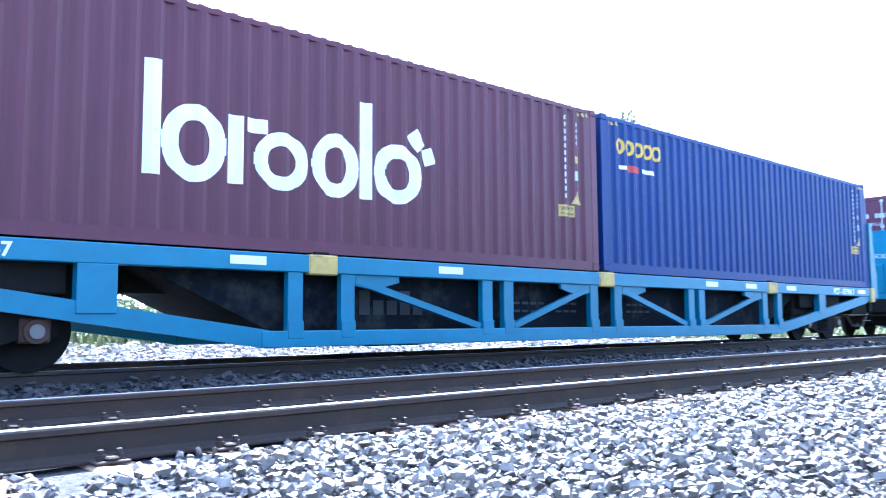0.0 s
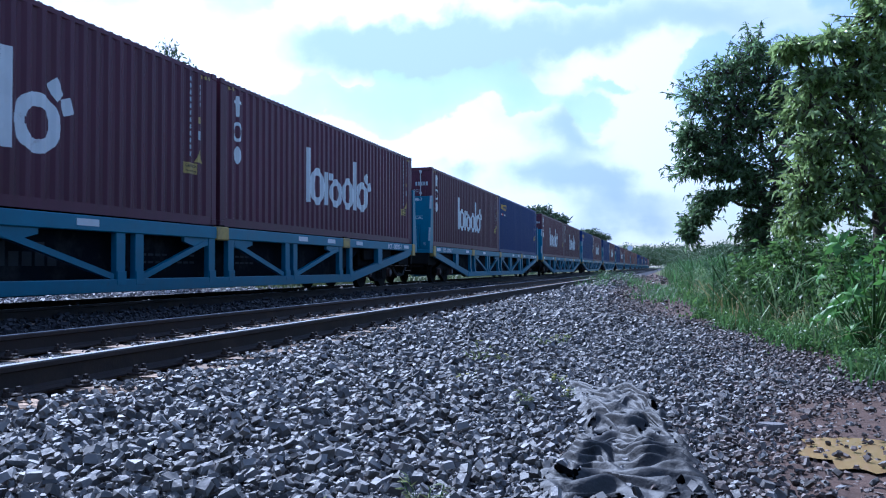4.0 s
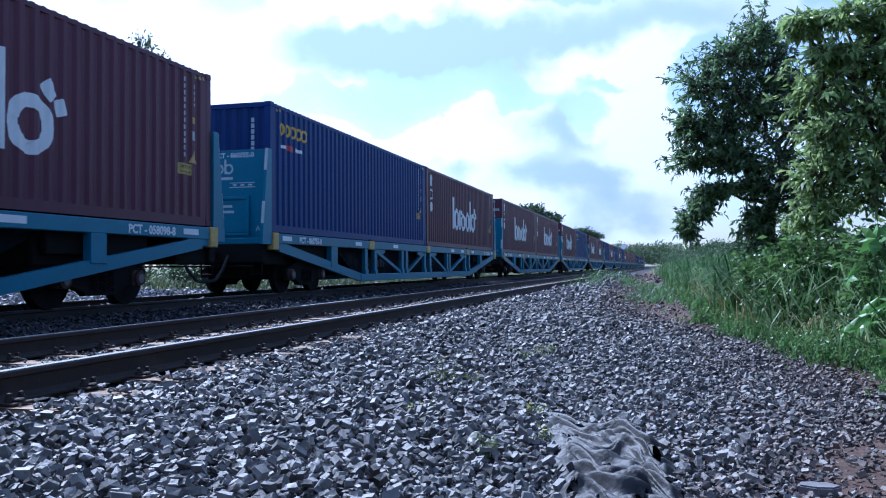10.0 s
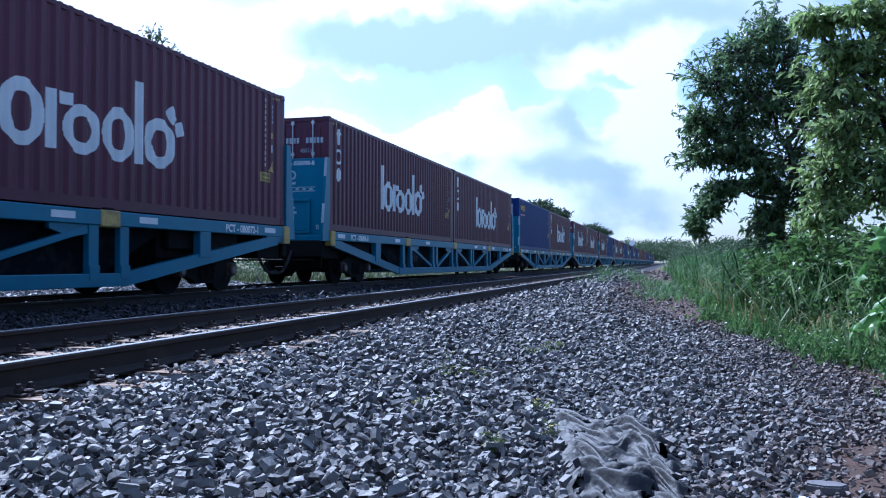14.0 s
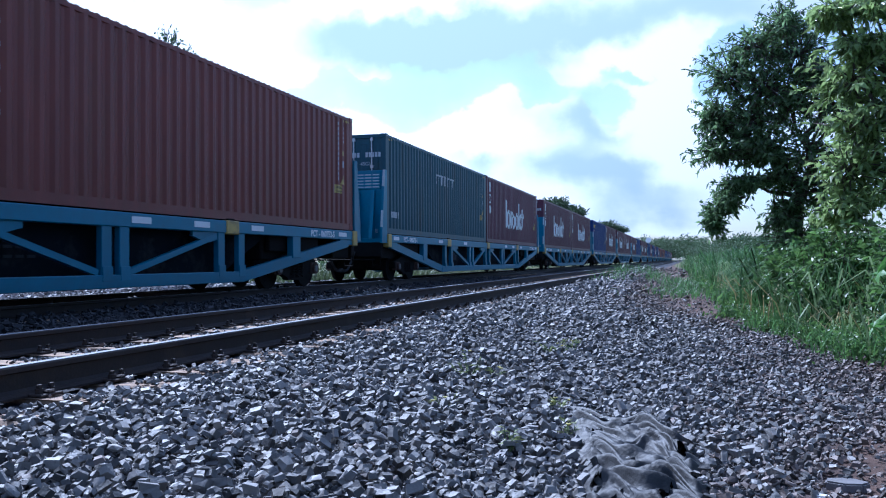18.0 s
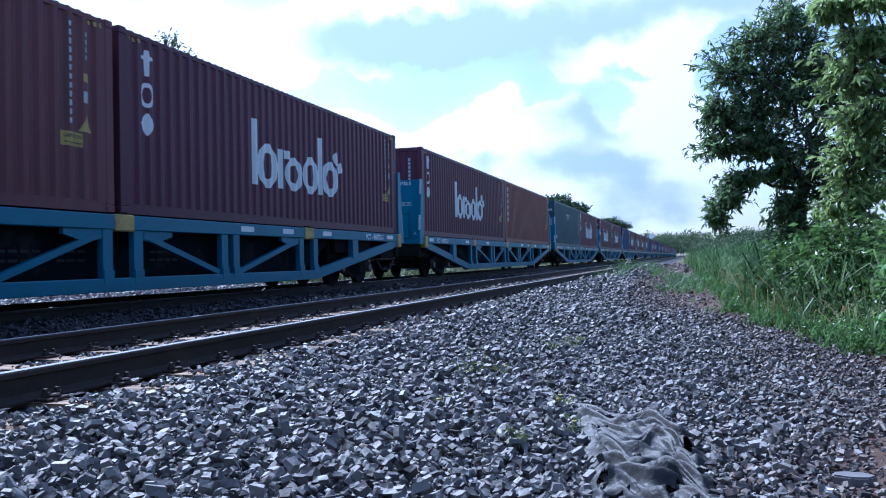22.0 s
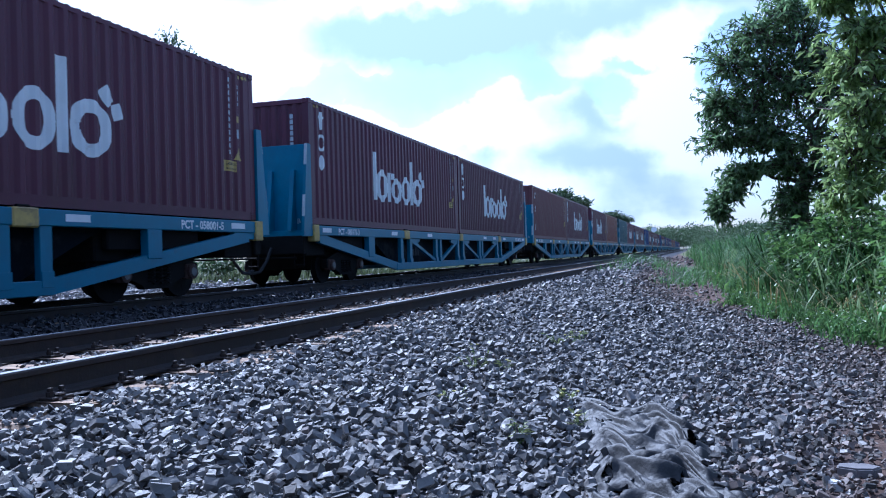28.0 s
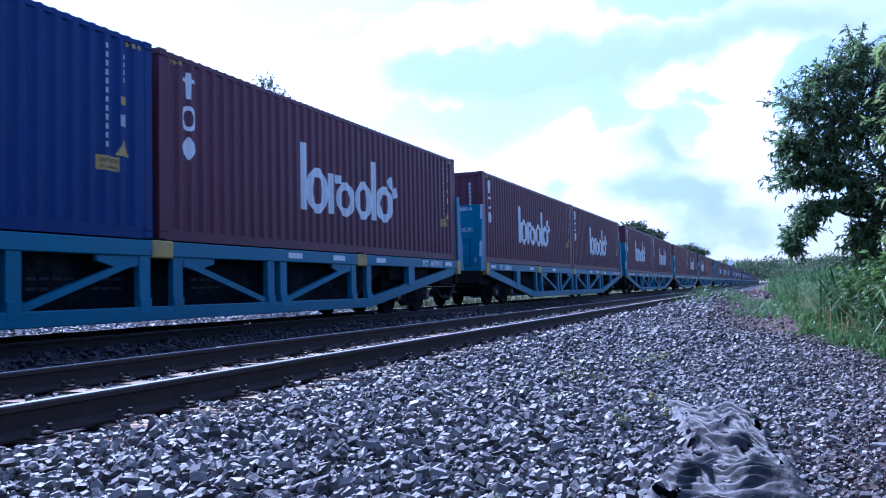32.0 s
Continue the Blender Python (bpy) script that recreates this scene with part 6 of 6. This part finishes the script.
def build_bushes():
    palmate_plant((1.60, 5.95, -0.22))
    bush((2.3, 7.3, -0.1), "leafy green bush in the verge", 300, 0.5, 0.8, (0.16, 0.08), M_BUSH)
    for x, y, h in ((1.58, 9.9, 0.95), (2.15, 9.1, 0.6), (1.50, 10.8, 1.0), (2.6, 9.9, 0.8), (1.45, 11.8, 0.85), (2.05, 8.2, 0.95), (2.6, 8.5, 0.7), (2.0, 11.0, 1.2), (3.1, 12.0, 1.3), (1.9, 15.0, 1.1), (3.2, 9.4, 0.9)):
        bush((x, y, -0.05), "yellow-green bush under the trees", 1500, 0.6, h, (0.095, 0.042), M_BUSH)
    for x, y, h in ((-17.6, 14.5, 1.0), (-17.2, 18, 0.9), (-16.9, 21.5, 1.0), (-16.0, 25, 1.0), (-15.2, 30, 0.9), (-18, 6.5, 1.1), (-15, 40, 1.2), (-15, 55, 1.2), (-18, -4, 1.0), (-17.9, 10.5, 0.9)):
        bush((x, y, ground_z(x, y)), "green bush behind the train", 300, 0.8, h, (0.2, 0.1), M_LEAF2)


build_bushes()


def weed(x, y, n, h, spread, flower=0):
    ob = tagged(new("weed"), "small green weed growing through the stones" + (" with yellow flowers" if flower else ""), "weed", "weeds in the ballast")
    ob.location = (x, y, ground_z(x, y))
    bm = bmesh.new()
    pts, axes = [], []
    for k in range(max(4, n // 8)):
        a = rng.uniform(0, 2 * np.pi)
        tip = Vector((math.cos(a) * spread * rng.uniform(0.2, 1), math.sin(a) * spread * rng.uniform(0.2, 1), h * rng.uniform(0.4, 1)))
        rod(bm, (0, 0, -0.03), tip, 0.003, 4, 0.0015)
        for _ in range(8):
            w = rng.uniform(0.3, 1)
            pts.append(np.array(tip) * w)
            axes.append((math.cos(a) + rng.normal(0, 0.8), math.sin(a) + rng.normal(0, 0.8), rng.uniform(0, 1.0)))
    tagged(part("stem_mass", bm, M_GRASS, ob), kind="stuff")
    v, f = leaves(np.array(pts), np.array(axes), 0.045, 0.010)
    c = new("leaves", mesh_from("leaves", v, f, M_WEED))
    c.parent = ob
    for k in range(flower):
        bm = bmesh.new()
        p = Vector((rng.normal(0, spread * 0.4), rng.normal(0, spread * 0.4), h * rng.uniform(0.7, 1.0)))
        for q in range(5):
            a = q * math.tau / 5
            rod(bm, p, p + Vector((math.cos(a) * 0.013, math.sin(a) * 0.013, 0.004)), 0.005, 6, 0.002)
        part("flower", bm, M_FLOWER, ob)
    return ob


for wx, wy, wn, wh, wsp, wf in ((-1.45, 5.38, 60, 0.22, 0.14, 1), (-1.26, 5.43, 20, 0.10, 0.06, 2), (-1.13, 7.04, 60, 0.14, 0.25, 2), (-0.99, 7.3, 40, 0.12, 0.2, 1), (-0.74, 3.43, 26, 0.16, 0.05, 0), (-0.51, 3.72, 22, 0.10, 0.06, 1),
                                (-0.68, 4.4, 22, 0.08, 0.06, 3), (-1.25, 4.24, 26, 0.08, 0.10, 2), (-0.69, 1.35, 56, 0.15, 0.10, 0), (-0.35, 1.3, 40, 0.10, 0.12, 0), (-5.45, 11.0, 24, 0.16, 0.08, 3), (-0.95, 1.15, 36, 0.1, 0.1, 0)):
    weed(wx, wy, wn, wh, wsp, wf)


# ---- torn plastic sheet, soil patch, puddle ----
def build_sheet():
    """A crumpled plastic sheet half buried in the stones, its folds running lengthwise."""
    def sheet(name, corners, material, parent, amp, seed, label="", long=7.0):
        (ax, ay), (bx, by), (cx, cy), (dx, dy) = corners
        nx, ny = 64, 190
        vs, fs = [], []
        for j in range(ny + 1):
            for i in range(nx + 1):
                u, w = i / nx, j / ny
                u2 = u + 0.30 * noise.noise((w * 5.0, seed, 0.3)) * (1 - 2 * abs(u - 0.5)) + 0.06 * noise.noise((w * 7.0, u * 2.0, seed))
                w2 = w + 0.14 * noise.noise((u * 4.0, seed, 4.0))
                x = (ax * (1 - u2) + bx * u2) * (1 - w2) + (dx * (1 - u2) + cx * u2) * w2
                y = (ay * (1 - u2) + by * u2) * (1 - w2) + (dy * (1 - u2) + cy * u2) * w2
                c = noise.noise((u * 1.3 + seed, w * 1.9, 0.0)) + 0.22 * noise.noise((u * 3.5, w * 5.0 + seed, 2.0))
                fold = lambda q: (0.5 + 0.5 * math.cos(math.tau * q)) ** 1.3
                gather = 0.55 + 0.9 * abs(noise.noise((u * 2.0, w * 2.6, seed + 3)))
                f = gather * (0.70 * fold(w * long * 0.34 + 0.9 * u + 1.5 * c) + 0.42 * fold(w * long * 0.78 + 1.7 * u - 1.9 * c)) + 0.10 * fold(u * 6 + w * long + 2.5 * c)
                lump = 0.5 + noise.noise((x * 3.0, y * 3.0, seed + 7))
                rim = min(u, 1 - u, w, 1 - w)
                vs.append((x, y, ground_z(x, y) + 0.006 + amp * (f + 0.35 * lump) * (0.35 + min(rim * 6, 0.65))))
        for j in range(ny):
            for i in range(nx):
                rim = min(min(i, nx - 1 - i) / nx, min(j, ny - 1 - j) / ny)
                if noise.noise((i * 0.10, j * 0.06, seed + 9)) > -0.14 - 2.0 * rim:
                    a = j * (nx + 1) + i
                    fs.append((a, a + 1, a + nx + 2, a + nx + 1))
        return shared(name, raw(name, vs, fs, material, True), parent, label)
    ob = tagged(new("plastic_sheet"), "torn crumpled grey plastic sheet lying on the stones", "plastic sheet")
    sheet("torn_sheet", ((-0.32, 2.72), (0.10, 2.68), (0.00, 3.92), (-0.64, 4.38)), M_PLASTIC, ob, 0.075, 3.0, long=21.0)
    sheet("torn_sheet", ((-0.42, 1.70), (0.22, 1.75), (0.13, 2.82), (-0.36, 2.92)), M_PLASTIC, ob, 0.075, 13.0, long=18.0)
    sheet("dark_fold", ((-0.66, 4.08), (-0.30, 3.98), (-0.34, 4.14), (-0.64, 4.30)), M_BAG, ob, 0.035, 21.0, "black folded plastic")

build_sheet()


def patch(name, cx, cy, rx, ry, z, material, label, category, seed):
    n = 40
    vs = [(cx, cy, ground_z(cx, cy) + z)]
    for ringi in (0.5, 1.0):
        for i in range(n):
            a = i * math.tau / n
            k = ringi * (1 + 0.45 * noise.noise((math.cos(a) * 2.6, math.sin(a) * 2.6, seed)))
            x, y = cx + rx * k * math.cos(a), cy + ry * k * math.sin(a)
            vs.append((x, y, (ground_z(cx, cy) + z) if category == "puddle" else ground_z(x, y) + z * (1.2 - ringi)))
    fs = [(0, 1 + i, 1 + (i + 1) % n) for i in range(n)] + [(1 + i, 1 + n + i, 1 + n + (i + 1) % n, 1 + (i + 1) % n) for i in range(n)]
    return tagged(new(name, raw(name, vs, fs, material, True)), label, category, kind="structure")


patch("puddle", 0.86, 2.72, 0.23, 0.33, 0.012, M_WATER, "shallow puddle of muddy brown water", "puddle", 4.0)


def slab_stone(x, y, w, h, label, material):
    bm = bmesh.new()
    ring = [(math.cos(k * 0.9) * w * rng.uniform(0.42, 0.6), math.sin(k * 0.9) * h * rng.uniform(0.42, 0.6)) for k in range(7)]
    prism(bm, ring, "z", -0.04, 0.012)
    bmesh.ops.bevel(bm, geom=list(bm.edges), offset=0.006, segments=2, affect="EDGES")
    ob = thing("flat_stone", bm, material, label, "stone")
    ob.location = (x, y, ground_z(x, y) + 0.02)
    return ob


slab_stone(0.54, 3.22, 0.14, 0.10, "pale flat stone in the damp soil", mat("pale_stone", (0.16, 0.15, 0.15), 0.7, 0, 0.2, 8, 0.2, 40))

slab_stone(0.43, 3.0, 0.055, 0.04, "small chalk-white pebble on the damp soil", mat("chalk_stone", (0.62, 0.61, 0.6), 0.7, 0, 0.15, 8, 0.2, 40))

# ---- far white dish above the tree line ----
bm = bmesh.new()
rod(bm, (0, 0, 0), (0, 0, 7.2), 0.15, 8)
dish = tagged(new("white_dish"), "small white dish on a pole beyond the train", "dish")
dish.location = (-12.6, 285, -0.3)
part("pole", bm, M_ZINC, dish)
bm = bmesh.new()
bmesh.ops.create_cone(bm, cap_ends=True, segments=20, radius1=0.3, radius2=1.0, depth=0.5, matrix=Matrix.Translation((0, 0, 7.4)) @ Matrix.Rotation(radians(60), 4, "X"))
part("bowl", bm, M_WHITE, dish)


# ---- what moves ----
GAP = WL - 2 * CL
WPITCH = 26.953
RUN = [(0, -1.66), (1, 6.33), (2, 14.08), (3, 21.06), (3.5, 24.4), (5.5, 36.85), (6, 40.61), (7, 47.92), (8, 55.40), (9, 62.74), (10, 70.16), (11, 77.56), (12, 84.88), (13, 92.30), (14, 99.80), (17, 122.26), (18, 129.75), (19, 137.21), (20, 144.75), (21, 152.32), (22, 159.82), (23, 167.41), (24, 175.02), (25, 182.60), (28, 205.48), (29, 213.24), (30, 220.97), (30.5, 224.95), (31, 230.62), (32, 238.66)]


def travel(t):
    ts = [r[0] for r in RUN]
    return float(np.interp(t, ts, [r[1] for r in RUN]))


def motions():
    for k, ob, sets, rear, front in TRAIN:
        rows = [(t, s - k * WPITCH) for t, s in RUN]
        walk(ob, [(t, pose(XT, y, 0)) for t, y in rows])
        walk(rear, [(t, pose(XT, y, DECK)) for t, y in rows])
        walk(front, [(t, pose(XT, y + CL + GAP, DECK)) for t, y in rows])
        if k < -1:
            continue
        steps = [i / 15 for i in range(0, 481)]
        for axle in sets:
            y = axle.location.y
            walk(axle, [(t, pose(0, y, WHEEL_R, -math.degrees(travel(t) / WHEEL_R))) for t in steps])


motions()
